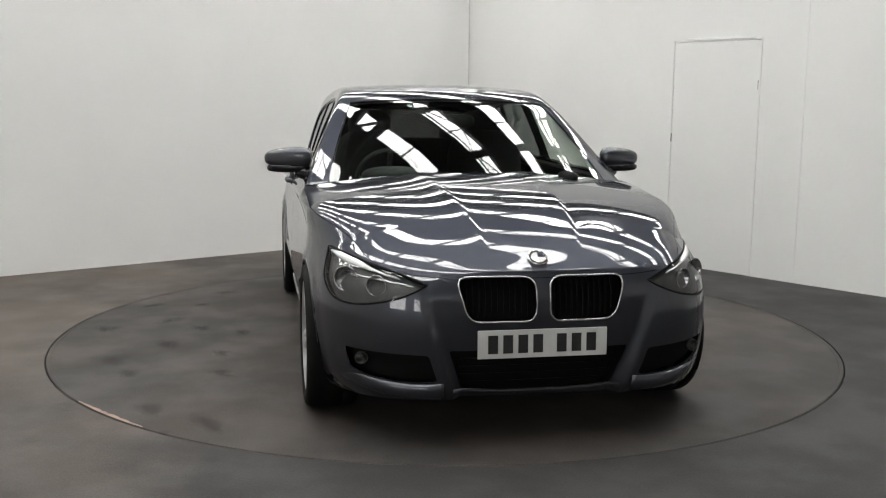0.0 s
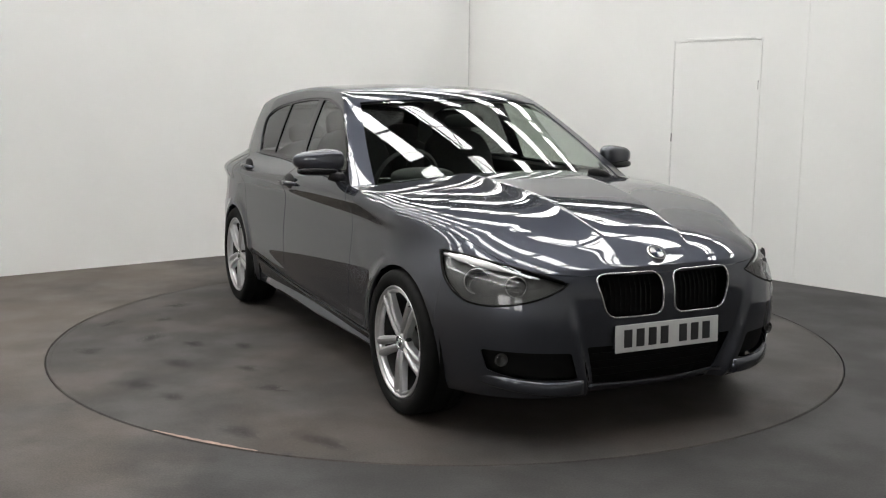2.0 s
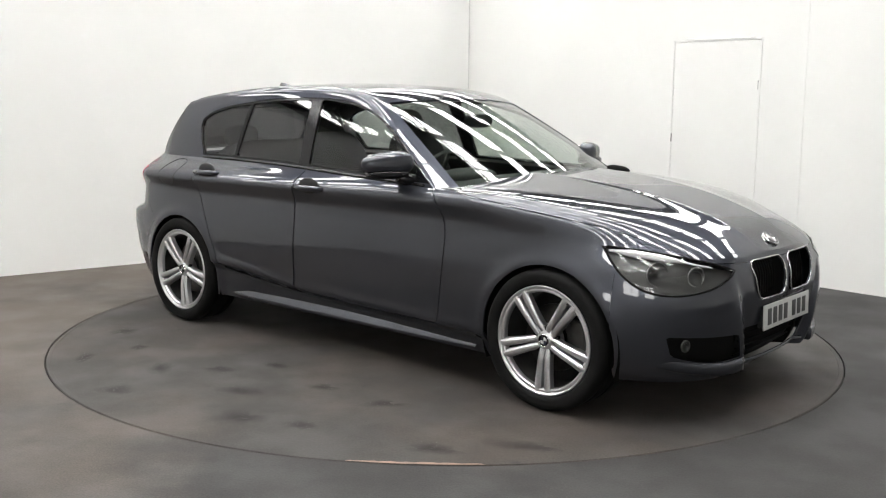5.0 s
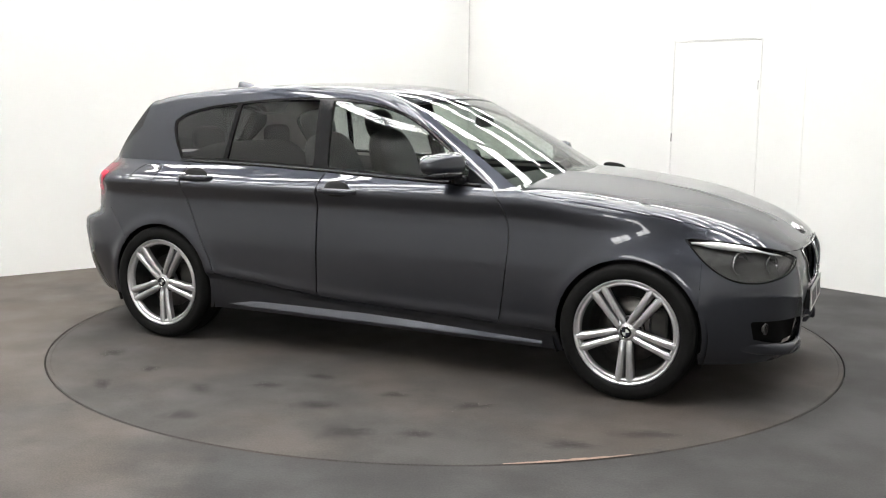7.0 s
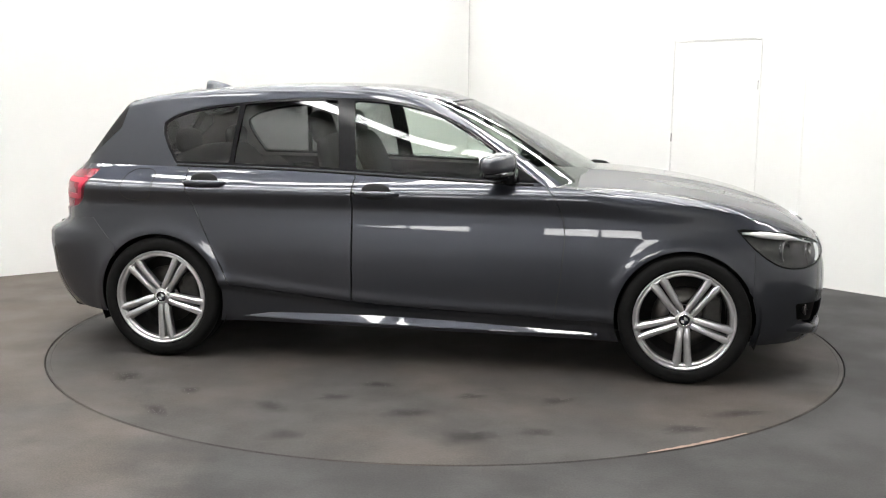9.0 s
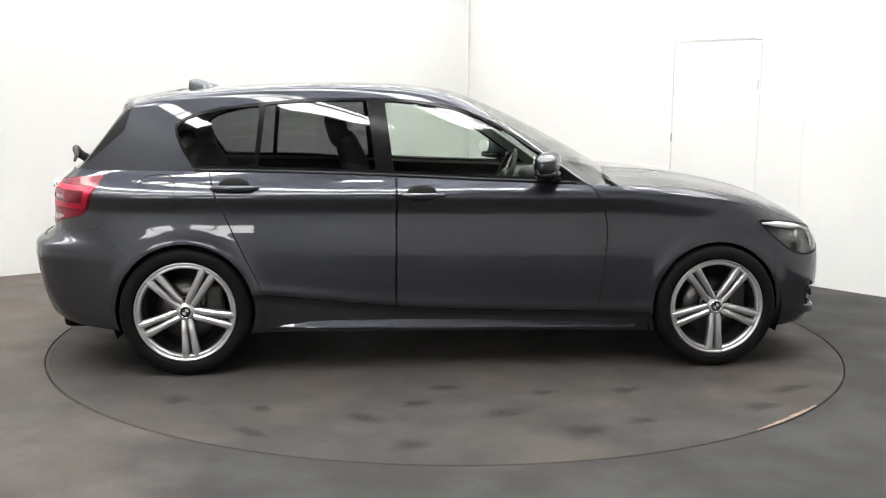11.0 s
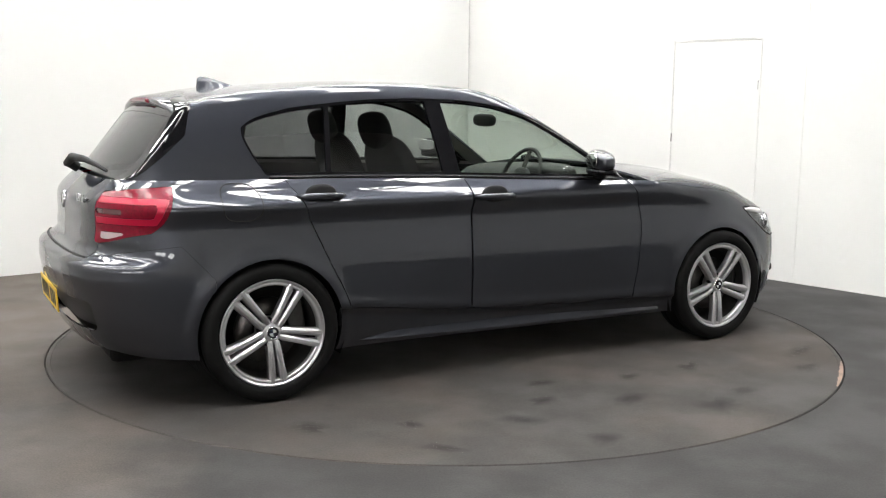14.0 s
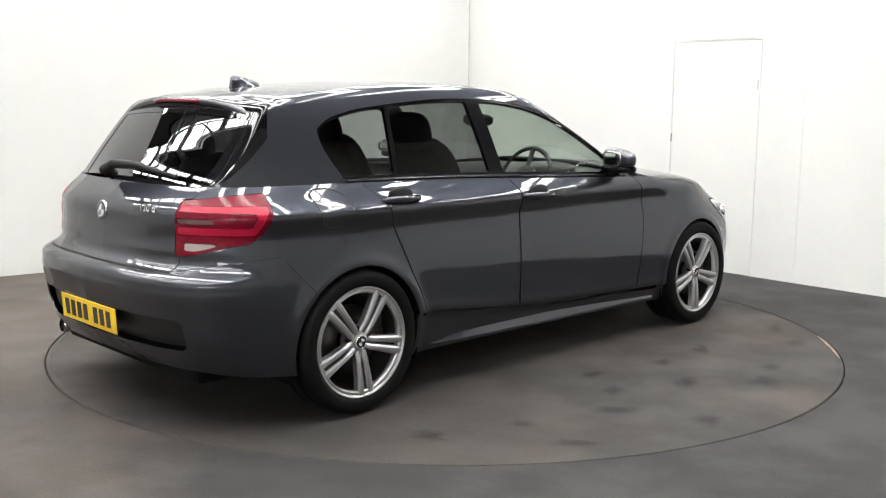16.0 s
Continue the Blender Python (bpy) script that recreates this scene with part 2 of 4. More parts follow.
part("deck_rim", lathe([(TABLE_R - 0.030, 0.0006), (TABLE_R - 0.028, 0.002), (TABLE_R - 0.010, 0.002), (TABLE_R - 0.005, -0.003)], 160), M_TABLE, turntable, "thin raised rim of the deck")


def arc_strip(r0, r1, a0, a1, z, n=30):
    """A worn strip along the rim, ragged on its inner edge."""
    bm = bmesh.new()
    rows = []
    for i in range(n + 1):
        a = radians(a0 + (a1 - a0) * i / n)
        taper = math.sin(math.pi * i / n) ** 0.4
        inner_r = r1 - (r1 - r0) * taper * random.uniform(0.6, 1.0)
        rows.append([bm.verts.new((r * math.cos(a), r * math.sin(a), z)) for r in (inner_r, r1)])
    for p, q in zip(rows, rows[1:]):
        bm.faces.new((p[0], p[1], q[1], q[0]))
    bmesh.ops.recalc_face_normals(bm, faces=bm.faces[:])
    return bm


part("scuffed_edge", arc_strip(TABLE_R - 0.032, TABLE_R - 0.008, -59.5, -45.5, 0.0035), M_SCUFF, turntable, "rusty scraped stretch of the rim")


def stain(r, a, size, long):
    """A thin irregular oily blotch on the deck."""
    bm = bmesh.new()
    n = 26
    seed = random.uniform(0, 50)
    pts = []
    for i in range(n):
        b = 2 * math.pi * i / n
        k = size * (0.65 + 0.7 * noise.noise(Vector((math.cos(b) * 1.3 + seed, math.sin(b) * 1.3, seed))))
        pts.append(bm.verts.new((k * math.cos(b) * long, k * math.sin(b), 0)))
    c = bm.verts.new((0, 0, 0.0004))
    for i in range(n):
        bm.faces.new((c, pts[i], pts[(i + 1) % n]))
    part("oil_stain", bm, M_STAIN, turntable, "dark oily blotch", at=pose(r * math.cos(radians(a)), r * math.sin(radians(a)), 0.0012, 0, 0, a + random.uniform(60, 120)))


for r, a, size, long in ((1.90, 223, .10, 1.6), (1.20, 264, .09, 1.3), (1.62, 273, .10, 1.5), (1.92, 282, .12, 1.5), (2.04, 320, .10, 1.8), (1.46, 259, .08, 1.6),
                         (1.86, 291, .07, 1.5), (2.05, 309, .08, 2.2), (2.03, 240, .07, 1.6), (2.02, 261, .09, 1.5), (1.69, 251, .09, 1.6), (1.35, 285, .07, 1.4), (1.75, 236, .06, 1.5), (1.50, 300, .08, 1.8)):
    stain(r, a, size * 1.55, long)


def wall_slab(name, start, way, length, height, thick, openings=(), label="white painted smooth partition wall board"):
    """A wall of real thickness from start along way, its room face on the line, with door-like openings (from, to, top)."""
    side = Vector((0, 0, 1)).cross(way)
    if (Vector((0, 0, 0)) - start).dot(side) > 0:
        side = -side
    bm = bmesh.new()
    spans, at = [], 0.0
    for a, b, top in openings:
        spans += [(at, a, 0, height), (a, b, top, height)]
        at = b
    spans.append((at, length, 0, height))
    basis = Matrix((way, side, (0, 0, 1))).transposed().to_4x4()
    for a, b, z0, z1 in spans:
        box(bm, b - a, thick, z1 - z0, Matrix.Translation(start) @ basis @ Matrix.Translation(((a + b) / 2, thick / 2, (z0 + z1) / 2)))
    return tagged(mesh_object(name, bm, M_WALL), label, "wall", kind="structure"), Matrix.Translation(start) @ basis


wall_slab("wall_north", CORNER, LEFT_DIR, 9.0, WALL_H, 0.1)
RWALL = wall_slab("wall_east", CORNER, RIGHT_DIR, 9.0, WALL_H, 0.1, [(2.49, 3.27, 1.845)])[1]



def partition_door():
    d = tagged(new("door_1"), "closed flush white door in the partition wall", "door", kind="structure")
    d.matrix_basis = RWALL
    part("door_leaf", boxed(.7785, .04, 1.842, Matrix.Translation((2.88, .022, .9225)), .001), M_DOOR, d)
    for x in (2.478, 3.282):
        part("door_frame", boxed(.016, .06, 1.86, Matrix.Translation((x, .0245, .93)), .002), M_DOOR, d)
    part("door_header", boxed(.62, .008, .020, Matrix.Translation((2.92, -.002, 1.866)), .002), M_DOOR, d)
    for x, z in ((3.272, 1.50), (2.488, 1.07)):
        part("hinge", boxed(.006, .008, .07, Matrix.Translation((x, -.003, z)), .002), M_STEEL, d)


partition_door()
seam = mesh_object("trim", boxed(.006, .004, WALL_H - .02, RWALL @ Matrix.Translation((3.66, -.001, WALL_H / 2))), M_WALL)
tagged(seam, "thin raised joint strip between wall boards", "trim", kind="structure")

joint = mesh_object("trim", boxed(.009, .009, WALL_H - .02, Matrix.Translation(CORNER + Vector((-.003, -.008, WALL_H / 2)))), M_JOINT)
tagged(joint, "grey sealed joint in the wall corner", "trim", kind="structure")

# hall roof with rows of rooflights, parallel to the east wall
ROOF_Z, ROW_PITCH, ROW_W = 7.0, 1.9, 0.56
HALL = pose(0, 0, 0, 0, 0, -48.1)


def hall_shell():
    for k, (x, y, sx, sy) in enumerate(((8.5, 3.25, 0.2, 21.5), (-14, 3.25, 0.2, 21.5), (-2.75, 14, 22.7, 0.2), (-2.75, -7.5, 22.7, 0.2))):
        ob = mesh_object("hall_wall_%d" % (k + 1), boxed(sx, sy, ROOF_Z, HALL @ Matrix.Translation((x, y, ROOF_Z / 2))), M_CLAD)
        tagged(ob, "plain pale sheet-clad wall closing the hall", "wall", kind="structure")
    # daylight windows high in the wall behind the camera
    k = 0
    for x, y, rz in ((4.0, -7.38, 0), (6.6, -7.38, 0)):
        k += 1
        w = tagged(new("window_%d" % k), "daylit translucent window in the hall wall", "window", kind="structure")
        w.matrix_basis = HALL @ pose(x, y, 2.1, 0, 0, rz)
        part("pane", boxed(1.7, 0.02, 1.3), M_WINDOW, w)
        for dx in (-0.87, 0.0, 0.87):
            part("window_frame", boxed(0.05, 0.05, 1.4, Matrix.Translation((dx, 0, 0))), M_STEEL, w)
        for dz in (-0.67, 0.30, 0.67):
            part("window_frame", boxed(1.79, 0.05, 0.05, Matrix.Translation((0, 0, dz))), M_STEEL, w)
    bm = bmesh.new()
    rows = [-6.6 + ROW_PITCH * i for i in range(11)]
    edges = [-7.6]
    for y in rows:
        edges += [y - ROW_W / 2, y + ROW_W / 2]
    edges.append(14.1)
    for a, b in zip(edges[::2], edges[1::2]):
        box(bm, 22.7, b - a, 0.12, HALL @ Matrix.Translation((-2.75, (a + b) / 2, ROOF_Z + 0.06)))
    cells = [-14 + 2.1 * i for i in range(11)]
    for y in rows:
        for x in cells:
            box(bm, 0.24, ROW_W, 0.1, HALL @ Matrix.Translation((x, y, ROOF_Z + 0.05)))
        box(bm, 3.74, ROW_W, 0.1, HALL @ Matrix.Translation((6.73, y, ROOF_Z + 0.055)))
    tagged(mesh_object("ceiling", bm, M_ROOF), "dark sheeted hall roof between the rooflights", "ceiling", kind="structure")
    first = None
    for y in rows:
        for x in cells[:-2]:
            m = HALL @ Matrix.Translation((x + 1.05, y, ROOF_Z + 0.10))
            if first is None:
                first = tagged(new("rooflight"), "translucent white daylight rooflight in a dark frame", "rooflight", "rooflights of the hall")
                part("sheet", boxed(1.87, ROW_W, 0.02), M_SKYLIGHT, first)
                for gx in (0.0,):
                    part("glazing_bar", boxed(0.04, ROW_W, 0.04, Matrix.Translation((gx, 0, -0.035))), M_STEEL, first)
                first.matrix_basis = m
            else:
                copy_thing(first, m)
    # open lattice trusses under the roof, across the rows
    for x in cells[1:-1:2]:
        tr = tagged(new("roof_truss"), "slim dark steel lattice roof truss", "truss", "trusses of the hall")
        tr.matrix_basis = HALL @ Matrix.Translation((x, 3.25, 0))
        for z in (ROOF_Z - 0.05, ROOF_Z - 0.75):
            part("chord", boxed(0.08, 21.3, 0.08, Matrix.Translation((0, 0, z))), M_STEEL, tr)
        for i in range(17):
            y = -9.6 + 1.2 * i
            d = 1 if i % 2 else -1
            part("brace", boxed(0.05, 0.05, 1.38, Matrix.Translation((0, y, ROOF_Z - 0.4)) @ pose(0, 0, 0, d * 59.7, 0, 0)), M_STEEL, tr)

    # flat wind bracing slung below some of the rooflight rows
    for y in rows[1:-2:2]:
        br = tagged(new("roof_bracing"), "slim dark steel zigzag bracing under the roof", "bracing", "bracing of the hall roof")
        br.matrix_basis = HALL @ Matrix.Translation((-4.5, y, ROOF_Z - .14))
        for dy in (-.26, .26):
            part("chord", boxed(18.0, .045, .045, Matrix.Translation((0, dy, 0))), M_STEEL, br)
        for i in range(16):
            part("brace", boxed(1.2, .035, .035, Matrix.Translation((-8.3 + 1.09 * i, 0, 0)) @ pose(0, 0, 0, 0, 0, 25.5 if i % 2 else -25.5)), M_STEEL, br)


hall_shell()

# ---- the car ----
car = tagged(new("car"), "dark metallic grey five-door hatchback parked on the turntable", "car")

PLAN = [(2.095, 0), (2.088, .25), (2.058, .455), (1.98, .65), (1.81, .797), (1.55, .866), (1.2, .879), (.6, .872), (0, .873), (-.6, .878),
        (-1.1, .885), (-1.5, .882), (-1.8, .842), (-2.02, .745), (-2.13, .55), (-2.17, .28), (-2.18, 0)]
INSET_FRONT = spline((.16, .22, .30, .38, .47, .58, .66, .72, .80), (.085, .040, .016, .005, 0, .01, .035, .08, .15))
INSET_SIDE = spline((.16, .24, .30, .36, .44, .53, .62, .70, .77, .82, .850, .872, .905, .935, .97, 1.02), (.060, .030, .020, .013, .007, .005, .008, .015, .022, .022, .011, .003, .006, .018, .044, .090))
INSET_REAR = spline((.16, .24, .36, .50, .60, .645, .68, .75, .90, .97, 1.04), (.20, .10, .035, .008, 0, .012, .075, .095, .105, .13, .18))
TOP_EDGE = fair((2.2, 2.05, 1.9, 1.7, 1.34, 1.0, .55, 0, -.33, -1, -1.65, -2.2), (.695, .70, .748, .811, .884, .923, .949, .967, .979, .995, 1.0, 1.0))
BOTTOM_EDGE = spline((2.2, 1.9, 1.6, 1.0, .4, -.8, -1.1, -1.6, -1.9, -2.2), (.20, .195, .19, .185, .19, .20, .20, .22, .24, .28))

INTAKE_LOW = spline((.38, .50, .62, .74, .86), (.283, .276, .282, .302, .338))
SILL = spline((-1.1, -.98, -.32, .7, 1.05), (.41, .40, .335, .295, .285))


def plan_curve(n):
    """The widest outline from nose to tail, evenly stepped, with outward normals."""
    p = np.array(PLAN)
    seg = np.r_[0, np.cumsum(np.hypot(*np.diff(p, axis=0).T) ** 0.9)]
    fx, fy = fair(seg, p[:, 0]), fair(seg, p[:, 1])
    s = np.linspace(0, seg[-1], 2000)
    q = np.stack([fx(s), fy(s)], 1)
    ln = np.r_[0, np.cumsum(np.hypot(*np.diff(q, axis=0).T))]
    u = np.interp(np.linspace(0, ln[-1], n), ln, s)
    q = np.stack([fx(u), fy(u)], 1)
    tn = np.gradient(q, axis=0)
    nn = np.stack([tn[:, 1], -tn[:, 0]], 1)
    nn = nn / np.linalg.norm(nn, axis=1)[:, None]
    nn[0], nn[-1] = (1, 0), (-1, 0)
    return q, nn


def smoothstep(a, b, x):
    t = np.clip((x - a) / (b - a), 0, 1)
    return t * t * (3 - 2 * t)


NS, NH = 400, 64


def skin_grid():
    q, nn = plan_curve(NS)
    wf = smoothstep(1.2, 1.9, q[:, 0])
    wr = smoothstep(-1.72, -2.08, q[:, 0])
    ws = 1 - wf - wr
    zt, zb = TOP_EDGE(q[:, 0]), BOTTOM_EDGE(q[:, 0])
    v = np.linspace(0, 1, NH)
    z = zb[:, None] + (zt - zb)[:, None] * v[None]
    d = wf[:, None] * INSET_FRONT(z) + ws[:, None] * INSET_SIDE(z) + wr[:, None] * INSET_REAR(z)
    a = np.r_[0, np.cumsum(np.hypot(*np.diff(q, axis=0).T))][:, None]
    # the middle of the bumper is set back between two creases falling from the headlights
    edge = .375 + .32 * (z - .28)
    d = d + (.006 + .11 * np.maximum(.62 - z, 0)) * (1 - smoothstep(edge - .035, edge + .008, a)) * (1 - smoothstep(.56, .68, z)) * (wf[:, None] > .5)
    # the shoulder leans in towards the glass, more so over the rear wheels
    d = d + (.026 * smoothstep(1.25, .75, q[:, :1]) + .066 * smoothstep(.45, -.85, q[:, :1])) * (1 - .45 * wr[:, None]) * smoothstep(.885, 1.005, z)
    # the flank is undercut below the crease that climbs from the front wheel to the rear one
    run = smoothstep(-1.25, -.95, q[:, :1]) * (1 - smoothstep(.95, 1.2, q[:, :1]))
    crease = SILL(q[:, :1])
    d = d + run * .020 * smoothstep(crease + .004, crease - .035, z) - run * .006 * np.exp(-((z - crease - .02) / .03) ** 2)
    x = q[:, :1] - nn[:, :1] * d
    y = q[:, 1:] - nn[:, 1:] * d
    y[0], y[-1] = 0, 0
    # flared lips round the wheels
    for cx, amp in ((1.345, .009), (-1.345, .012)):
        r = np.hypot(x - cx, z - .318)
        y = y + np.where(y > .5, amp * np.exp(-((r - .348) / .038) ** 2), 0)
    return np.stack([x, y, z], -1)


SKIN = skin_grid()
BONNET_MID = fair((2.2, 2.05, 1.94, 1.8, 1.65, 1.34, 1.03, .85), (.69, .70, .766, .828, .877, .941, .975, .984))


def bonnet_grid():
    top = SKIN[:, -1]
    k = int(np.argmax(top[:, 0] < 0.80))
    e = top[:k]
    v = np.linspace(0, 1, 72)
    g = np.empty((k, 72, 3))
    mid = np.maximum(BONNET_MID(e[:, 0]), e[:, 2])
    for j, f in enumerate(v):
        yy = e[:, 1] * (1 - f)
        g[:, j, 0] = e[:, 0]
        g[:, j, 1] = yy
        w = (1 - f)
        # a raised middle between two creases that run back from the grilles, hollow on the outer side
        dome = .185 + .10 * (2.0 - e[:, 0]) / 1.1
        out = np.maximum(yy - dome, 0)
        rise = .020 * smoothstep(2.07, 1.80, e[:, 0]) * np.exp(-out / .125)
        g[:, j, 2] = mid - (mid - e[:, 2]) * w ** 3.3 + rise
    return g


BONNET = bonnet_grid()


ROOF_FRONT = fair((1.15, .89, .61, .32, .05, -.28, -.63, -1.0, -1.35, -1.7, -2.1), (.855, 1.010, 1.164, 1.304, 1.408, 1.449, 1.455, 1.441, 1.412, 1.365, 1.29))
ROOF_BACK = spline((-1.3, -1.60, -1.69, -1.73, -1.85, -1.96, -2.06), (1.414, 1.374, 1.345, 1.300, 1.155, 1.03, .985))


def ROOF_MID(x):
    k = smoothstep(-1.35, -1.6, x)
    return ROOF_FRONT(x) * (1 - k) + ROOF_BACK(x) * k


BOW = fair((1.2, .3, -.2, -1.0, -1.6, -2.1), (.34, .30, .10, 0, -.12, -.20))


EDGE_X, EDGE_Y = SKIN[::-1, -1, 0].copy(), SKIN[::-1, -1, 1].copy()
CABIN_END = float(EDGE_X[0]) + .004


def belt_width(xi):
    """Half the width at the belt line on the bowed section xi."""
    y = .7
    for _ in range(40):
        y = .5 * y + .5 * float(np.interp(xi - BOW(xi) * y * y, EDGE_X, EDGE_Y))
    return y - .006


def cabin_side(zb, z, w, rear):
    dz = np.maximum(z - zb, 0)
    return w - (.32 - .03 * rear) * dz - (.30 - .12 * rear) * dz * dz


NX, NSIDE, NTOP = 300, 40, 40


def cabin_grid():
    xi = np.linspace(1.05, CABIN_END, NX)
    g = np.empty((NX, NSIDE + NTOP, 3))
    for i, a in enumerate(xi):
        bw = max(belt_width(a), .0)
        zb, zc = float(TOP_EDGE(a - BOW(a) * bw * bw)) - .01, float(ROOF_MID(a))
        lo, hi = zb, max(zc, zb)
        rear = float(smoothstep(.3, -.9, a))
        for _ in range(30):
            m = (lo + hi) / 2
            y = float(cabin_side(zb, m, bw, rear))
            if zc - .078 * y * y > m:
                lo = m
            else:
                hi = m
        zr = lo
        zs = np.linspace(zb, zr, NSIDE)
        ys = cabin_side(zb, zs, bw, rear)
        yt = np.linspace(ys[-1], 0, NTOP + 1)[1:]
        sec_y = np.r_[ys, yt]
        drop = (zc - zr) / max(ys[-1] ** 2, 1e-6)
        sec_z = np.r_[zs, zc - drop * yt ** 2]
        for _ in range(6):
            sec_y[1:-1] = .25 * sec_y[:-2] + .5 * sec_y[1:-1] + .25 * sec_y[2:]
            sec_z[1:-1] = .25 * sec_z[:-2] + .5 * sec_z[1:-1] + .25 * sec_z[2:]
        g[i, :, 0] = a - BOW(a) * sec_y ** 2
        g[i, :, 1] = sec_y
        g[i, :, 2] = sec_z
    return g


CABIN = cabin_grid()


# ---- carving panels out of the body surfaces ----
def snap(g, f):
    """Moves the nearest grid points onto f = 0. g holds x, y, z and any extra coordinates."""
    F = f(g)
    ni, nj = F.shape
    best = np.full((ni, nj), 0.5)
    move = np.zeros_like(g)
    hit = np.zeros((ni, nj), bool)
    for di, dj in ((1, 0), (0, 1)):
        a = (slice(0, ni - di), slice(0, nj - dj))
        b = (slice(di, ni), slice(dj, nj))
        Fa, Fb = F[a], F[b]
        cross = (Fa * Fb) < 0
        t = np.where(cross, Fa / np.where(cross, Fa - Fb, 1), 9)
        d = g[b] - g[a]
        for sl, tt, sg in ((a, t, 1), (b, 1 - t, -1)):
            ok = cross & (tt <= 0.5) & (tt < best[sl])
            mv = d * (tt * sg)[..., None]
            m0 = move[sl]
            m0[ok] = mv[ok]
            best[sl][ok] = tt[ok]
            hit[sl][ok] = True
    g = g + move
    F = f(g)
    F[hit] = 0
    return g, F


def carve(g, regions):
    """regions: (name, field) in order of rank. Returns the snapped grid and name -> faces (index lists)."""
    fields = []
    for name, f in regions:
        g, F = snap(g, f)
        fields.append(F)
    ni, nj = g.shape[:2]
    fl = [np.where(abs(F) < 1e-7, 0, F).ravel() for F in fields]
    out = {}
    for i in range(ni - 1):
        for j in range(nj - 1):
            q = [i * nj + j, i * nj + j + 1, (i + 1) * nj + j + 1, (i + 1) * nj + j]
            pieces = [q]
            for F in fl:
                v = [F[k] for k in q]
                if v[0] == 0 and v[2] == 0 and v[1] * v[3] < 0:
                    pieces = [[q[0], q[1], q[2]], [q[0], q[2], q[3]]]
                    break
                if v[1] == 0 and v[3] == 0 and v[0] * v[2] < 0:
                    pieces = [[q[0], q[1], q[3]], [q[1], q[2], q[3]]]
                    break
            for p in pieces:
                lab = "rest"
                for (name, _), F in zip(regions, fl):
                    if sum(F[k] for k in p) > 0:
                        lab = name
                        break
                out.setdefault(lab, []).append(p)
    return g, out


def panel(g, faces, sides=(1, -1), lip=0.014, shrink=0.0013, push=0.0):
    """A panel of the body with a folded-in edge. push moves it inwards."""
    bm = bmesh.new()
    P = g.reshape(-1, g.shape[-1])
    for s in sides:
        vs = {}
        for f in faces:
            for k in f:
                if k not in vs:
                    vs[k] = bm.verts.new((P[k][0], P[k][1] * s, P[k][2]))
            loop = [vs[k] for k in f]
            try:
                bm.faces.new(loop if s > 0 else loop[::-1])
            except ValueError:
                pass
    if len(sides) == 2:
        mid = [v for v in bm.verts if abs(v.co.y) < 1e-4]
        bmesh.ops.remove_doubles(bm, verts=mid, dist=0.0004)
    bmesh.ops.dissolve_degenerate(bm, dist=0.00005, edges=bm.edges[:])
    bm.normal_update()
    tot = sum((f.normal.dot(f.calc_center_median() - Vector((0, 0, 0.55))) * f.calc_area() for f in bm.faces))
    if tot < 0:
        bmesh.ops.reverse_faces(bm, faces=bm.faces[:])
    bm.normal_update()
    if push:
        nv = [(v, v.normal.copy()) for v in bm.verts]
        for v, n in nv:
            v.co -= n * push
    if lip:
        edges = [e for e in bm.edges if len(e.link_faces) == 1]
        rim = {v for e in edges for v in e.verts}
        step = {}
        for v in rim:
            inner = [e.other_vert(v) for e in v.link_edges if e.other_vert(v) not in rim]
            if inner:
                d = sum((o.co for o in inner), Vector()) / len(inner) - v.co
                if d.length > 1e-6:
                    step[v] = d.normalized() * min(shrink, d.length * .4)
        for v, d in step.items():
            v.co += d
        nrm = {v: v.normal.copy() for v in rim}
        for e in edges:
            e.smooth = False
        made = bmesh.ops.extrude_edge_only(bm, edges=edges)
        src = {}
        for e in edges:
            for v in e.verts:
                src[v] = nrm[v]
        for v in [x for x in made["geom"] if isinstance(x, bmesh.types.BMVert)]:
            for e in v.link_edges:
                o = e.other_vert(v)
                if o in src and (o.co - v.co).length < 1e-9:
                    v.co = o.co - src[o] * lip
                    break
        bm.normal_update()
    return bm


def tube(points, radius, n=8, closed=False):
    bm = bmesh.new()
    pts = [Vector(p) for p in points]
    rings = []
    for i, p in enumerate(pts):
        a = pts[i - 1] if (i or closed) else pts[0]
        b = pts[(i + 1) % len(pts)] if (closed or i < len(pts) - 1) else pts[-1]
        q = (b - a).to_track_quat("Z", "Y").to_matrix()
        r = radius[i] if isinstance(radius, (list, tuple)) else radius
        rings.append([bm.verts.new(p + q @ Vector((r * math.cos(2 * math.pi * k / n), r * math.sin(2 * math.pi * k / n), 0))) for k in range(n)])
    pairs = list(zip(rings, rings[1:])) + ([(rings[-1], rings[0])] if closed else [])
    for a, b in pairs:
        for k in range(n):
            bm.faces.new((a[k], a[(k + 1) % n], b[(k + 1) % n], b[k]))
    if not closed:
        bm.faces.new(rings[0][::-1])
        bm.faces.new(rings[-1])
    bmesh.ops.recalc_face_normals(bm, faces=bm.faces[:])
    return bm


def blob(sx, sy, sz, p=2.6, m=Matrix(), nu=32, nv=20):
    """A rounded, slightly boxy lump (superellipsoid)."""
    bm = bmesh.new()
    bmesh.ops.create_uvsphere(bm, u_segments=nu, v_segments=nv, radius=1)
    for v in bm.verts:
        c = v.co
        k = (abs(c.x) ** p + abs(c.y) ** p + abs(c.z) ** p) ** (-1 / p)
        v.co = m @ Vector((c.x * k * sx / 2, c.y * k * sy / 2, c.z * k * sz / 2))
    return bm


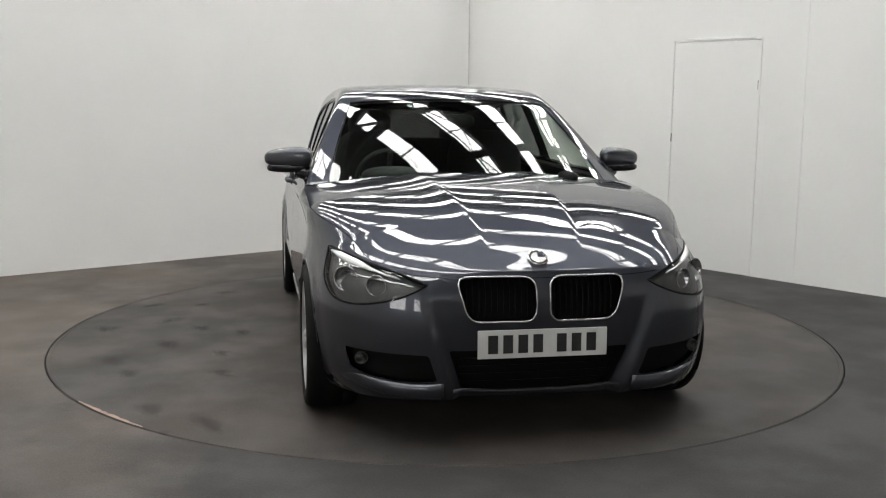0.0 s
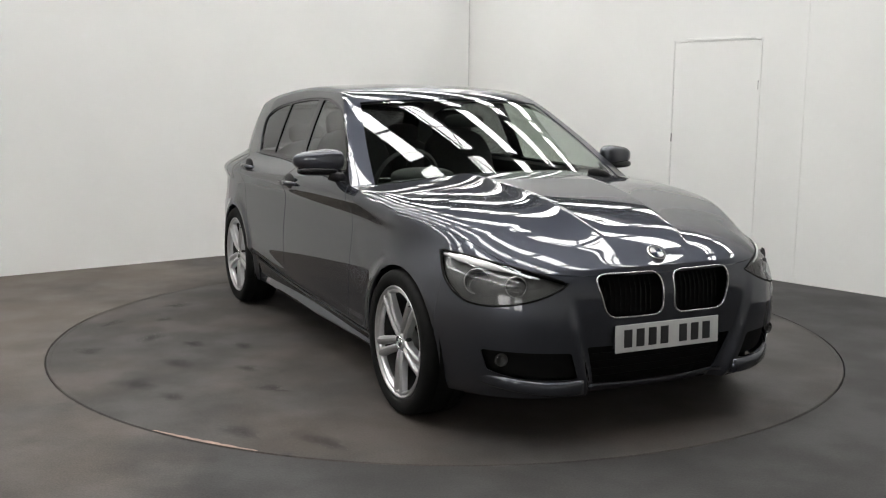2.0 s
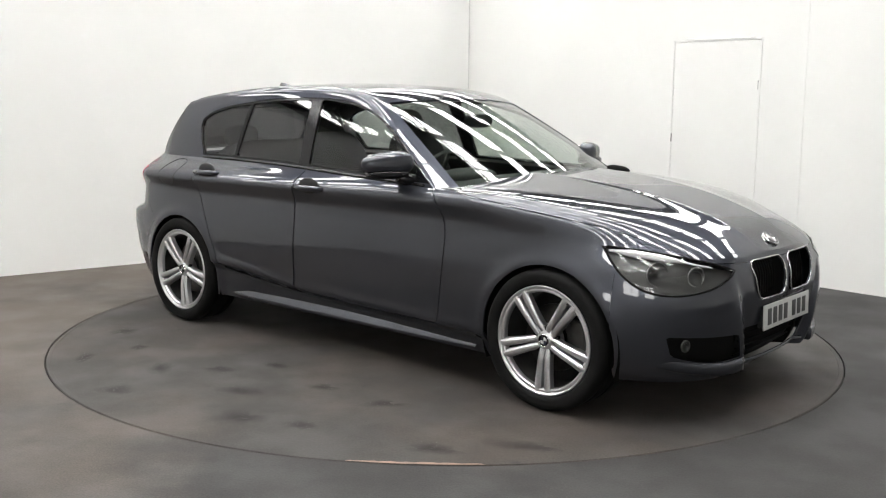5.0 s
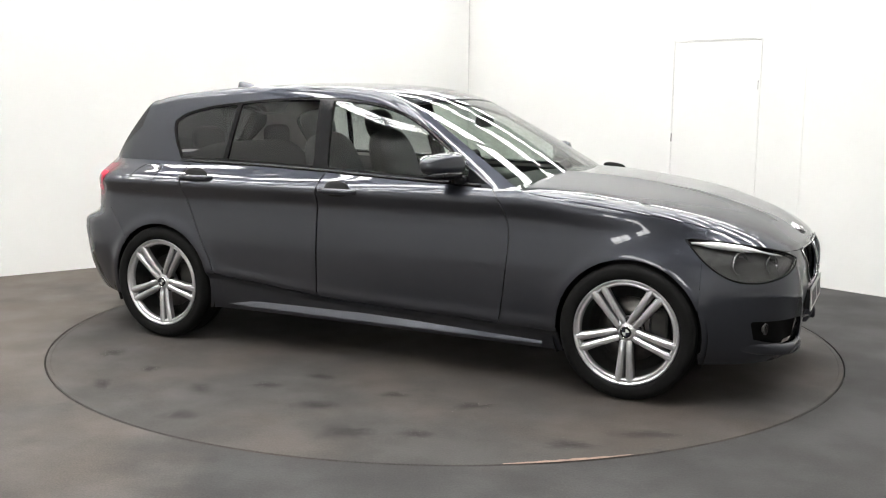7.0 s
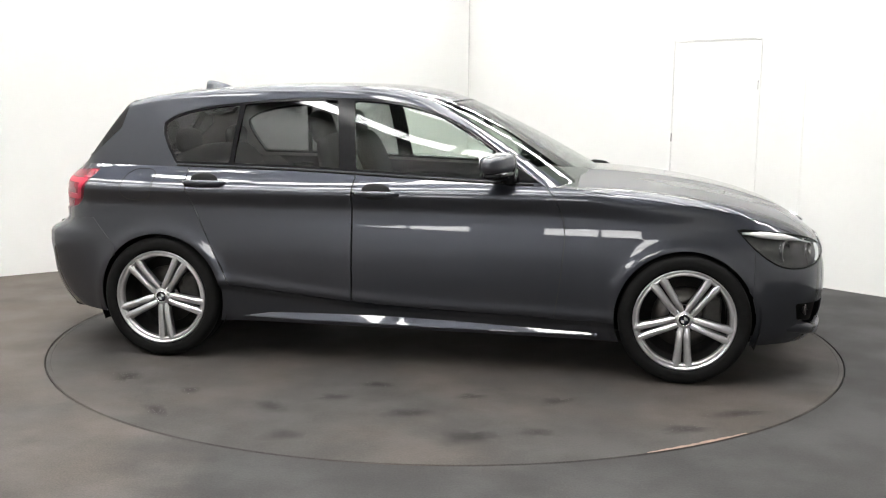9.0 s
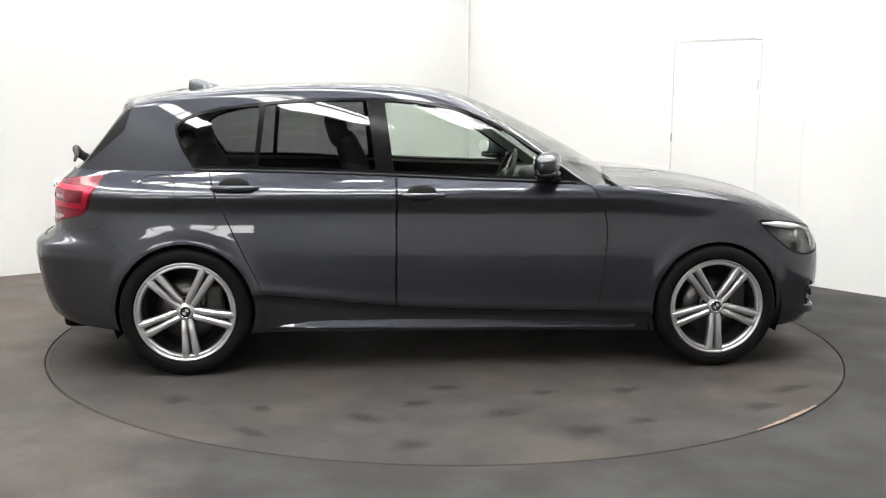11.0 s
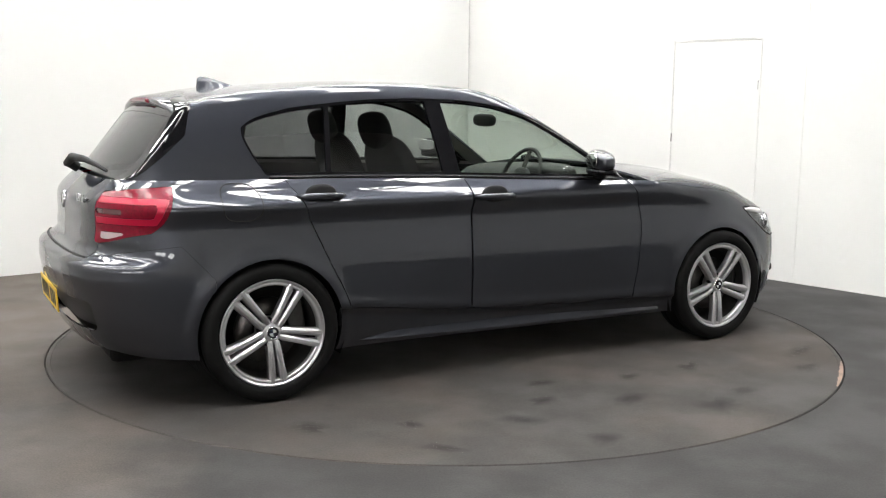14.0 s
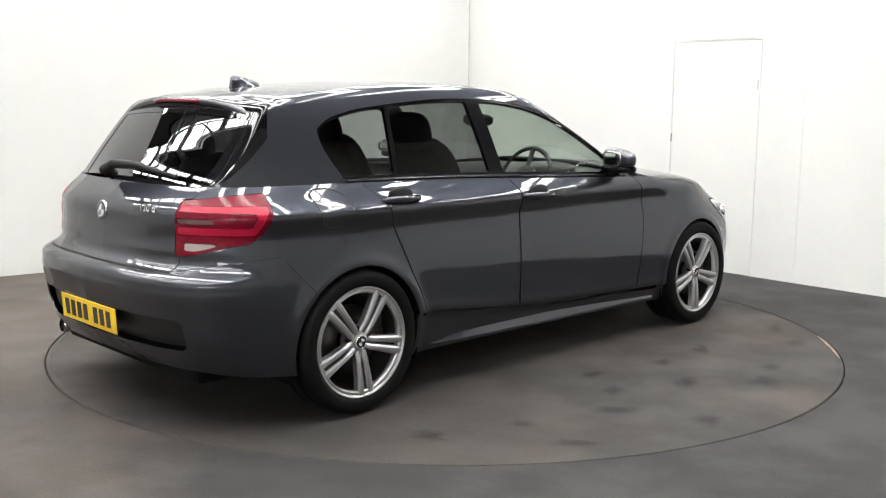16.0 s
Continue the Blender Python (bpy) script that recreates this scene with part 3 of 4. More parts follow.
def add_bm(bm, other, m=Matrix()):
    me = bpy.data.meshes.new("temp")
    other.to_mesh(me)
    other.free()
    me.transform(m)
    bm.from_mesh(me)
    bpy.data.meshes.remove(me)
    return bm


# one continuous surface from sill over the shoulder to the middle of the bonnet, softened at the shoulder
def soften():
    k = BONNET.shape[0]
    nb = BONNET.shape[1]
    for i in range(k):
        seq = np.concatenate([SKIN[i], BONNET[i][1:]])
        fade = float(smoothstep(.82, 1.2, SKIN[i, -1, 0]))
        w = np.exp(-((np.arange(len(seq)) - (NH - 1)) / 7.0) ** 2)[:, None] * .5 * fade
        for _ in range(60):
            seq[1:-1] += w[1:-1] * (.5 * (seq[:-2] + seq[2:]) - seq[1:-1])
        seq[-1, 1] = 0
        SKIN[i] = seq[:NH]
        BONNET[i] = seq[NH - 1:]
    SKIN[0, :, 1] = 0
    BONNET[0, :, 1] = 0


soften()
PLAN_Q, PLAN_N = plan_curve(NS)
ARC = np.r_[0, np.cumsum(np.hypot(*np.diff(PLAN_Q, axis=0).T))]
AFRONT = np.repeat(ARC[:, None], NH, 1)
AREAR = ARC[-1] - AFRONT
G_SKIN = np.concatenate([SKIN, AFRONT[..., None], AREAR[..., None]], -1)


def rounded(u, v, cu, cv, hu, hv, r):
    du, dv = abs(u - cu) - hu + r, abs(v - cv) - hv + r
    return r - (np.hypot(np.maximum(du, 0), np.maximum(dv, 0)) + np.minimum(np.maximum(du, dv), 0))


HL_UP = spline((.45, .55, .70, .90, 1.13), (.655, .683, .712, .738, .757))
HL_LOW = spline((.45, .55, .68, .80, .92, 1.03, 1.13), (.655, .612, .580, .570, .588, .655, .757))
DOOR_FRONT = spline((.28, .54, .79, .88, .97), (.715, .75, .75, .715, .645))
DOOR_REAR = spline((.38, .43, .60, .84, 1.0), (-.965, -.98, -1.06, -1.17, -1.235))


def f_wheels(g):
    x, y, z = g[..., 0], g[..., 1], g[..., 2]
    r = np.minimum(np.hypot(x - 1.345, z - .318), np.hypot(x + 1.345, z - .318))
    return np.where(y > .45, .336 - r, -.3)


def f_headlight(g):
    a, z = g[..., 3], g[..., 2]
    return np.minimum(HL_UP(a) - z, z - HL_LOW(a)) - .0005


def kidney_lean(y, z):
    return (z - .60) * .28 * np.clip((y - .02) / .29, 0, 1)


def f_kidney(g):
    y, z = g[..., 1], g[..., 2]
    lean = kidney_lean(y, z)
    f = rounded(y - lean, z, .172, .602, .145, .086, .045)
    return np.where(g[..., 0] > 1.6, f, -.3)


def f_lower_grille(g):
    y, z = g[..., 1], g[..., 2]
    f = np.minimum(np.minimum(.40 - z, z - .228), (.335 + (z - .32) * .35) - y)
    return np.where(g[..., 0] > 1.6, f, -.3)


def f_intake(g):
    a, z = g[..., 3], g[..., 2]
    return np.minimum(np.minimum(.392 + (a - .6) * .03 - z, z - INTAKE_LOW(a)), np.minimum(a - .415 - .32 * (z - .28), .80 + (z - .34) * .3 - a))


def f_front_bumper(g):
    x, a, z = g[..., 0], g[..., 3], g[..., 2]
    return np.minimum(x - 1.663, .9 - z)


TAIL_OUT = spline((.70, .74, .77, .81, .87, .93, .98), (.80, .870, .94, 1.00, 1.042, 1.058, 1.06))


def f_taillight(g):
    b, z = g[..., 4], g[..., 2]
    lo = .728 + np.maximum(b - .62, 0) * .16
    hi = .948 + (b - .55) * .06
    out = TAIL_OUT(z)
    return np.minimum(np.minimum(hi - z, z - lo), np.minimum(b - .565, out - b))


def f_reverse(g):
    b, z = g[..., 4], g[..., 2]
    return np.minimum(f_taillight(g) - .012, np.minimum(np.minimum(.782 - z, z - .750), np.minimum(.81 - b, b - .62)))


def f_tail_band(g):
    b, z = g[..., 4], g[..., 2]
    return np.minimum(f_taillight(g) - .008, np.minimum(.880 - z, np.minimum(z - .858, .80 - b)))


def f_tail_bar(g):
    b, z = g[..., 4], g[..., 2]
    up = np.minimum(.930 - z, z - .905)
    mid = np.minimum(np.minimum(.845 - z, z - .815), TAIL_OUT(z) - .03 - b)
    bend = np.minimum(np.minimum(TAIL_OUT(z) - .022 - b, b - TAIL_OUT(z) + .058), np.minimum(z - .815, .93 - z))
    return np.minimum(f_taillight(g) - .014, np.maximum(np.maximum(up, mid), bend))


def f_recess(g):
    y, z = g[..., 1], g[..., 2]
    f = np.minimum(rounded(y, z, 0, .418, .645, .066, .035), .2)
    return np.where(g[..., 0] < -1.8, f, -.3)


def f_tailgate(g):
    y, z = g[..., 1], g[..., 2]
    f = np.minimum(.555 + (z - .66) * .02 - y, z - .662)
    return np.where(g[..., 0] < -1.75, f, -.3)


def f_rear_bumper(g):
    x, z = g[..., 0], g[..., 2]
    return np.minimum(-1.60 - x - np.maximum(z - .58, 0) * .9, (.665 + np.maximum(g[..., 4] - .55, 0) * .12) - z)


def f_front_door(g):
    x, y, z = g[..., 0], g[..., 1], g[..., 2]
    return np.where(y > .5, np.minimum(np.minimum(DOOR_FRONT(z) - x, x + .31), z - SILL(x)), -.3)


def f_rear_door(g):
    x, y, z = g[..., 0], g[..., 1], g[..., 2]
    return np.where(y > .5, np.minimum(np.minimum(-.31 - x, x - DOOR_REAR(z)), z - SILL(x)), -.3)


def f_sill(g):
    x, z = g[..., 0], g[..., 2]
    return np.minimum(np.minimum(SILL(x) - z, 1.2 - x), x + 1.2)


SKIN_REGIONS = [("hole", f_wheels), ("headlight", f_headlight), ("kidney", f_kidney), ("lower_grille", f_lower_grille), ("intake", f_intake),
                ("reverse", f_reverse), ("tail_band", f_tail_band), ("tail_bar", f_tail_bar), ("taillight", f_taillight), ("recess", f_recess), ("front_bumper", f_front_bumper),
                ("tailgate", f_tailgate), ("rear_bumper", f_rear_bumper), ("front_door", f_front_door), ("rear_door", f_rear_door), ("sill", f_sill)]
G_SKIN, SK = carve(G_SKIN, SKIN_REGIONS)

XI = np.repeat(np.linspace(1.05, CABIN_END, NX)[:, None], NSIDE + NTOP, 1)
COL = np.repeat(np.arange(NSIDE + NTOP, dtype=float)[None], NX, 0)
G_CAB = np.concatenate([CABIN, XI[..., None], COL[..., None]], -1)
WIN_TOP = spline((-1.45, -1.36, -1.22, -.99, -.48, -.2, -.02, .18, .38, .61, .70), (1.19, 1.258, 1.303, 1.336, 1.366, 1.356, 1.328, 1.258, 1.140, .975, .91))
WIN_REAR = spline((.95, 1.02, 1.12, 1.21, 1.28, 1.335), (-1.285, -1.318, -1.378, -1.405, -1.375, -1.22))


def f_dlo(g):
    """The whole daylight opening of one side."""
    x, z, c = g[..., 0], g[..., 2], g[..., 4]
    f = np.minimum(np.minimum(WIN_TOP(x) - z, z - (TOP_EDGE(x) + .014)), x - WIN_REAR(z))
    return np.where(c < NSIDE + 1, f, -.2)


def f_w_front(g):
    x, z = g[..., 0], g[..., 2]
    return np.minimum(f_dlo(g) - .012, np.minimum(x + .335 + (z - 1.15) * .12, .52 - x))


def f_w_rear(g):
    x, z = g[..., 0], g[..., 2]
    return np.minimum(f_dlo(g) - .012, np.minimum(-.425 - (z - 1.15) * .12 - x, x + .985 + (z - 1.1) * -.10))


def f_w_quarter(g):
    x, z = g[..., 0], g[..., 2]
    return np.minimum(f_dlo(g) - .012, -1.01 + (z - 1.1) * .10 - x)


def f_windscreen(g):
    return np.minimum(g[..., 3] - .175, (g[..., 4] - (NSIDE + 3.5)) * .014)


def f_rear_window(g):
    return np.minimum(-1.735 - g[..., 3], (g[..., 4] - (NSIDE + 4.5)) * .014)


def f_rear_trim(g):
    return np.minimum(-1.655 - g[..., 3] - (NSIDE - g[..., 4]) * .004, (g[..., 4] - (NSIDE - 14)) * .014)


G_CAB, CB = carve(G_CAB, [("w_front", f_w_front), ("w_rear", f_w_rear), ("w_quarter", f_w_quarter), ("dlo", f_dlo), ("windscreen", f_windscreen), ("rear_window", f_rear_window), ("rear_trim", f_rear_trim)])

# ---- body panels ----
PX = G_SKIN.reshape(-1, G_SKIN.shape[-1])[:, 0]
wings = {"front_wing": [], "rear_wing": [], "side_panel": []}
for f in SK["rest"]:
    mx = sum(PX[k] for k in f) / len(f)
    wings["front_wing" if mx > .5 else "rear_wing" if mx < -.9 else "side_panel"].append(f)
for nm, fs in wings.items():
    for s in (-1, 1):
        if len(fs) > 3:
            part(nm, panel(G_SKIN, fs, (s,), shrink=.0008, lip=.01), M_PAINT, car, smooth=True)
front_bumper = part("front_bumper", panel(G_SKIN, SK["front_bumper"], shrink=.0006, lip=.006), M_PAINT, car, smooth=True)
rear_bumper = part("rear_bumper", panel(G_SKIN, SK["rear_bumper"], shrink=.001, lip=.008), M_PAINT, car, smooth=True)
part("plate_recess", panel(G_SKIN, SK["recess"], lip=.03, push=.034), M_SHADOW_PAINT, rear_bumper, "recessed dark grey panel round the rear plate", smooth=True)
tailgate = part("tailgate", panel(G_SKIN, SK["tailgate"], shrink=.006), M_PAINT, car, smooth=True)
doors = {}
for s in (-1, 1):
    doors["front", s] = part("front_door", panel(G_SKIN, SK["front_door"], (s,), shrink=.0045), M_PAINT, car, smooth=True)
    doors["rear", s] = part("rear_door", panel(G_SKIN, SK["rear_door"], (s,), shrink=.0045), M_PAINT, car, smooth=True)
    part("sill", panel(G_SKIN, SK["sill"], (s,)), M_PAINT, car, smooth=True)


def grid_faces(g):
    ni, nj = g.shape[:2]
    return [[i * nj + j, i * nj + j + 1, (i + 1) * nj + j + 1, (i + 1) * nj + j] for i in range(ni - 1) for j in range(nj - 1)]


bonnet = part("bonnet", panel(BONNET, grid_faces(BONNET), lip=.012, shrink=.0025), M_PAINT, car, smooth=True)
roof = part("roof", panel(G_CAB, CB["rest"], lip=.012, shrink=0), M_PAINT, car, smooth=True)
part("headlining", panel(G_CAB, [f for f in CB["rest"]], lip=0, push=.016), M_LINING, roof, "pale grey headlining", smooth=True)

# ---- glass ----
windscreen = part("windscreen", panel(G_CAB, CB["windscreen"], lip=0, push=.003), M_SCREEN, car, smooth=True)
rear_window = part("rear_window", panel(G_CAB, CB["rear_window"], lip=0, push=.004), M_REARGLASS, car, smooth=True)
part("rear_window_trim", panel(G_CAB, CB["rear_trim"], lip=.01, shrink=0, push=.002), M_GLASS, tailgate, "black rear window surround", smooth=True)
for s in (-1, 1):
    part("window_frame", panel(G_CAB, CB["dlo"], (s,), lip=.02, shrink=0, push=.004), M_BLACK, car, "gloss black window surround and pillar trim", smooth=True)
    for nm, key, mt, dr in (("front_window", "w_front", M_CLEAR, "front"), ("rear_door_window", "w_rear", M_PRIVACY, "rear"), ("quarter_window", "w_quarter", M_PRIVACY, "rear")):
        part(nm, panel(G_CAB, CB[key], (s,), lip=0, push=.010), mt, doors[dr, s], smooth=True)
# ---- hidden inner shell: door linings, bumper backing, floor, arches ----
inner = np.stack([SKIN[..., 0] * .965, SKIN[..., 1] - .055 * np.clip(SKIN[..., 1] / .6, 0, 1), np.minimum(SKIN[..., 2], TOP_EDGE(SKIN[..., 0]) - .012)], -1)
keep = [i for i in range(NS) if -1.0 < inner[i, 0, 0] < .98]
ic = inner[keep[0]:keep[-1] + 1, 8:]
for s in (-1, 1):
    part("door_lining", panel(ic, grid_faces(ic), (s,), lip=0), M_DASH, car, "black interior door lining")
fb = inner[:int(np.argmax(ARC > 1.12)), :-2]
part("bumper_backing", panel(fb, grid_faces(fb), lip=0), M_INNER, car, "black space behind the grilles")
rb = inner[int(np.argmax(ARC > ARC[-1] - 1.15)):, :-3]
part("bumper_backing", panel(rb, grid_faces(rb), lip=0), M_INNER, car, "black space behind the rear panels")
part("floor_pan", boxed(3.9, 1.22, .10, Matrix.Translation((-.05, 0, .24)), .03), M_INNER, car, "black underbody")
for sx in (1.345, -1.345):
    for s in (-1, 1):
        bm = lathe([(.02, .50), (.355, .50), (.362, .60), (.362, .845)], 48, "Y")
        for v in bm.verts:
            v.co.y *= s
        cut = [v for v in bm.verts if v.co.z < -.17]
        bmesh.ops.delete(bm, geom=cut, context="VERTS")
        part("wheel_arch_liner", bm, M_INNER, car, "black wheel arch liner", smooth=True, at=pose(sx, 0, .318))


# ---- wheels ----
def build_wheel(at):
    w = new("wheel")
    w.parent = car
    w.matrix_basis = at
    # the outer face looks along -y
    tyre = lathe([(.232, .10), (.262, .112), (.292, .113), (.308, .104), (.3165, .085), (.3175, .05), (.3145, .046), (.3145, .040), (.318, .036), (.318, -.036), (.3145, -.040), (.3145, -.046),
                  (.3175, -.05), (.3165, -.085), (.308, -.102), (.297, -.110), (.285, -.1125), (.272, -.112), (.262, -.111), (.252, -.106), (.247, -.100)], 96, "Y")
    part("tyre", tyre, M_TYRE, w, "black low-profile rubber tyre", smooth=True)
    rim = part("rim", lathe([(.246, -.094), (.2465, -.101), (.243, -.1045), (.2385, -.1035), (.235, -.096), (.230, -.0935), (.2265, -.097), (.220, -.0955), (.2155, -.086), (.214, -.070)], 96, "Y"), M_ALLOY, w, "silver alloy double-spoke rim", smooth=True)
    # the barrel is coloured much darker than the lip and spokes
    part("rim_barrel", lathe([(.214, -.070), (.212, -.05), (.208, .02), (.208, .10), (.09, .10)], 64, "Y"), M_BARREL, rim, "dark inner barrel", smooth=True)
    for k in range(5):
        a = math.radians(-90 + 72 * k)
        for off in (-1, 1):
            bm = bmesh.new()
            # a tapered bar, crowned along its middle, from hub to rim
            secs = []
            for r, wd, y0, th, o in ((.040, .027, -.086, .034, .0165), (.085, .0275, -.096, .034, .0180), (.15, .030, -.099, .032, .0215), (.205, .034, -.100, .030, .0255), (.234, .040, -.098, .026, .028)):
                cy = off * o
                secs.append([bm.verts.new((r, y0 + th, cy - wd * .62)), bm.verts.new((r, y0 + .007, cy - wd / 2)), bm.verts.new((r, y0, cy - wd * .18)), bm.verts.new((r, y0, cy + wd * .18)),
                             bm.verts.new((r, y0 + .007, cy + wd / 2)), bm.verts.new((r, y0 + th, cy + wd * .62))])
            for p, q in zip(secs, secs[1:]):
                for i in range(6):
                    bm.faces.new((p[i], p[(i + 1) % 6], q[(i + 1) % 6], q[i]))
            bm.faces.new(secs[0][::-1])
            bm.faces.new(secs[-1])
            bmesh.ops.recalc_face_normals(bm, faces=bm.faces[:])
            bmesh.ops.transform(bm, matrix=Matrix.Rotation(-a, 4, "Y"), verts=bm.verts[:])
            part("spoke", bm, M_ALLOY, rim)
    hub = part("hub", lathe([(.0005, -.088), (.030, -.088), (.034, -.086), (.044, -.080), (.062, -.074), (.068, -.060), (.068, -.03)], 48, "Y"), M_ALLOY, rim, smooth=True)
    part("centre_cap", lathe([(.0005, -.093), (.026, -.092), (.029, -.087)], 40, "Y"), M_BLACK, rim, "round black centre cap with blue and white quarters", smooth=True)
    for k in range(4):
        bm = bmesh.new()
        c = bm.verts.new((0, -.0945, 0))
        arc = [bm.verts.new((.0165 * math.cos(math.pi / 2 * (k + i / 6)), -.0938, .0165 * math.sin(math.pi / 2 * (k + i / 6)))) for i in range(7)]
        for p, q in zip(arc, arc[1:]):
            bm.faces.new((c, p, q))
        part("cap_quarter", bm, M_BADGE if k % 2 else M_PLATE_W, rim)
    bm = lathe([(.0292, -.086), (.0292, -.0935), (.0255, -.0945), (.0250, -.086)], 40, "Y")
    part("cap_ring", bm, M_CHROME, rim, "chrome cap ring", smooth=True)
    for k in range(5):
        a = math.radians(-54 + 72 * k)
        m = Matrix.Rotation(-a, 4, "Y") @ Matrix.Translation((.056, 0, 0))
        part("wheel_bolt", lathe([(.0005, -.0815), (.010, -.0815), (.0125, -.079), (.013, -.06)], 14, "Y", m), M_PLASTIC, rim, "dark wheel bolt")
    part("brake_disc", lathe([(.07, -.01), (.15, -.012), (.152, .0), (.15, .012)], 64, "Y"), M_DISC, w, "grey steel brake disc", smooth=True)
    part("brake_caliper", boxed(.09, .07, .17, Matrix.Translation((.135, 0, .02)), .015), M_HOUSING, w, "dark grey brake caliper")
    part("valve", lathe([(.003, -.10), (.004, -.085), (.004, -.07)], 8, "Y", Matrix.Translation((.12, 0, .18))), M_PLASTIC, w)
    return w


wheel_r = build_wheel(pose(1.345, -.775, .318))
copy_thing(wheel_r, pose(-1.345, -.775, .318, 0, -6, 0))
for sx in (1.345, -1.345):
    copy_thing(wheel_r, pose(sx, .775, .318, 0, 0, 180))

# ---- front: kidneys, grilles, lamps, plate ----
SKF = G_SKIN.reshape(-1, G_SKIN.shape[-1])


def skin_x(y, z):
    """x of the nose surface at y, z."""
    rows = np.arange(int(np.argmax(ARC > 1.0)))
    xs, ys = [], []
    for i in rows:
        xs.append(np.interp(z, SKIN[i, :, 2], SKIN[i, :, 0]))
        ys.append(np.interp(z, SKIN[i, :, 2], SKIN[i, :, 1]))
    return float(np.interp(abs(y), ys, xs))


def tail_x(y, z):
    rows = np.arange(NS - 1, int(np.argmax(ARC > ARC[-1] - 1.0)), -1)
    xs = [np.interp(z, SKIN[i, :, 2], SKIN[i, :, 0]) for i in rows]
    ys = [np.interp(z, SKIN[i, :, 2], SKIN[i, :, 1]) for i in rows]
    return float(np.interp(abs(y), ys, xs))


def kidney_outline(grow=0.0, n=48):
    """Points (y, z) on the rounded, leaning kidney outline."""
    pts = []
    hu, hv, r = .145 + grow, .086 + grow, .045 + grow
    for k in range(n):
        a = 2 * math.pi * k / n
        c, s_ = math.cos(a), math.sin(a)
        lo, hi = 0.0, .4
        for _ in range(30):
            m = (lo + hi) / 2
            if float(rounded(np.float64(m * c), np.float64(m * s_), 0, 0, hu, hv, r)) > 0:
                lo = m
            else:
                hi = m
        z = .602 + lo * s_
        y = .172 + lo * c
        pts.append((y + float(kidney_lean(y, z)), z))
    return pts


for s in (-1, 1):
    pts = [(skin_x(y, z) + .004, y * s, z) for y, z in kidney_outline(.0)]
    kid = part("kidney_grille", tube(pts, .004, 8, True), M_SATIN, car, "chrome-framed black kidney grille", smooth=True)
    for k in range(11):
        y = .055 + k * .024
        zs = [z for z in np.linspace(.50, .70, 60) if float(rounded(np.float64(y - 0 + (0)), np.float64(z), .172 + float(kidney_lean(y, z)), .602, .140, .081, .045)) > 0]
        if len(zs) > 4:
            line = [(skin_x(y, z) - .042, y * s, z) for z in np.linspace(zs[0], zs[-1], 6)]
            part("grille_slat", tube(line, .004, 6), M_INNER, kid)
    # headlamp: clear cover, dark housing, two projectors, bright brow
    lens = part("headlight", panel(G_SKIN, SK["headlight"], (s,), lip=.01, shrink=.002), M_LENS, car, "clear headlamp with bright upper brow", smooth=True)
    lens.visible_shadow = False
    part("lamp_housing", panel(G_SKIN, SK["headlight"], (s,), lip=.0, push=.024), M_HOUSING, lens, "dark grey reflector housing", smooth=True)
    seal = []
    for k in range(48):
        f = k / 24 if k < 24 else (48 - k) / 24
        a = .458 + .667 * f
        z = float(HL_UP(a)) if k < 24 else float(HL_LOW(a))
        i = int(np.argmax(ARC > a))
        p = [np.interp(z, SKIN[i, :, 2], SKIN[i, :, c]) for c in (0, 1)]
        seal.append((p[0] - PLAN_N[i][0] * .003, (p[1] - PLAN_N[i][1] * .003) * s, z))
    part("lamp_seal", tube(seal, .0055, 6, True), M_INNER, lens, "black rubber seal round the lamp", smooth=True)
    brow = []
    for k in range(18):
        a = .58 + .505 * k / 17
        i = int(np.argmax(ARC > a))
        z = float(HL_UP(a)) - .016
        p = [np.interp(z, SKIN[i, :, 2], SKIN[i, :, c]) for c in (0, 1)]
        q, nn = PLAN_Q[i], PLAN_N[i]
        brow.append((p[0] - nn[0] * .012, (p[1] - nn[1] * .012) * s, z))
    part("brow_strip", tube(brow, [.002] + [.004] * 4 + [.006, .009, .012, .014] + [.016] * 6 + [.012, .008, .005], 8), M_BROW, lens, "white light-guide brow strip", smooth=True)
    for a, z, r in ((.85, .655, .052), (.68, .645, .042)):
        i = int(np.argmax(ARC > a))
        p = [np.interp(z, SKIN[i, :, 2], SKIN[i, :, c]) for c in (0, 1)]
        nn = PLAN_N[i]
        out = Vector((.82, .45 * s, .02)).normalized()
        base = Vector((p[0] - nn[0] * .014, (p[1] - nn[1] * .014) * s, z))
        m = Matrix.Translation(base) @ out.to_track_quat("Z", "Y").to_matrix().to_4x4()
        part("projector_bowl", lathe([(r, .0), (r * .95, .003), (r * .9, -.002), (r * .72, -.018), (r * .45, -.024), (r * .2, -.026)], 40, "Z", m), M_SATIN, lens, "satin grey projector bowl", smooth=True)
        part("projector_lens", lathe([(.0005, -.006), (r * .3, -.009), (r * .5, -.018), (r * .52, -.03)], 32, "Z", m), M_LENS, lens, "glass projector lens", smooth=True)
    # lower intake with fog lamp
    it = part("air_intake", panel(G_SKIN, SK["intake"], (s,), lip=.02, push=.030), M_INNER, front_bumper, "black lower air intake", smooth=True)
    fy, fz = .690, .360
    base = Vector((skin_x(fy, fz) - .010, fy * s, fz))
    m = Matrix.Translation(base) @ Vector((1, .25 * s, 0)).to_track_quat("Z", "Y").to_matrix().to_4x4()
    fog = part("fog_lamp", lathe([(.026, .0), (.026, .006), (.023, .007), (.021, .002), (.014, -.010), (.0005, -.013)], 32, "Z", m), M_HOUSING, front_bumper, "round fog lamp", smooth=True)
    part("fog_lens", lathe([(.0005, .012), (.012, .006), (.021, .002)], 32, "Z", m), M_LENS, fog, smooth=True)
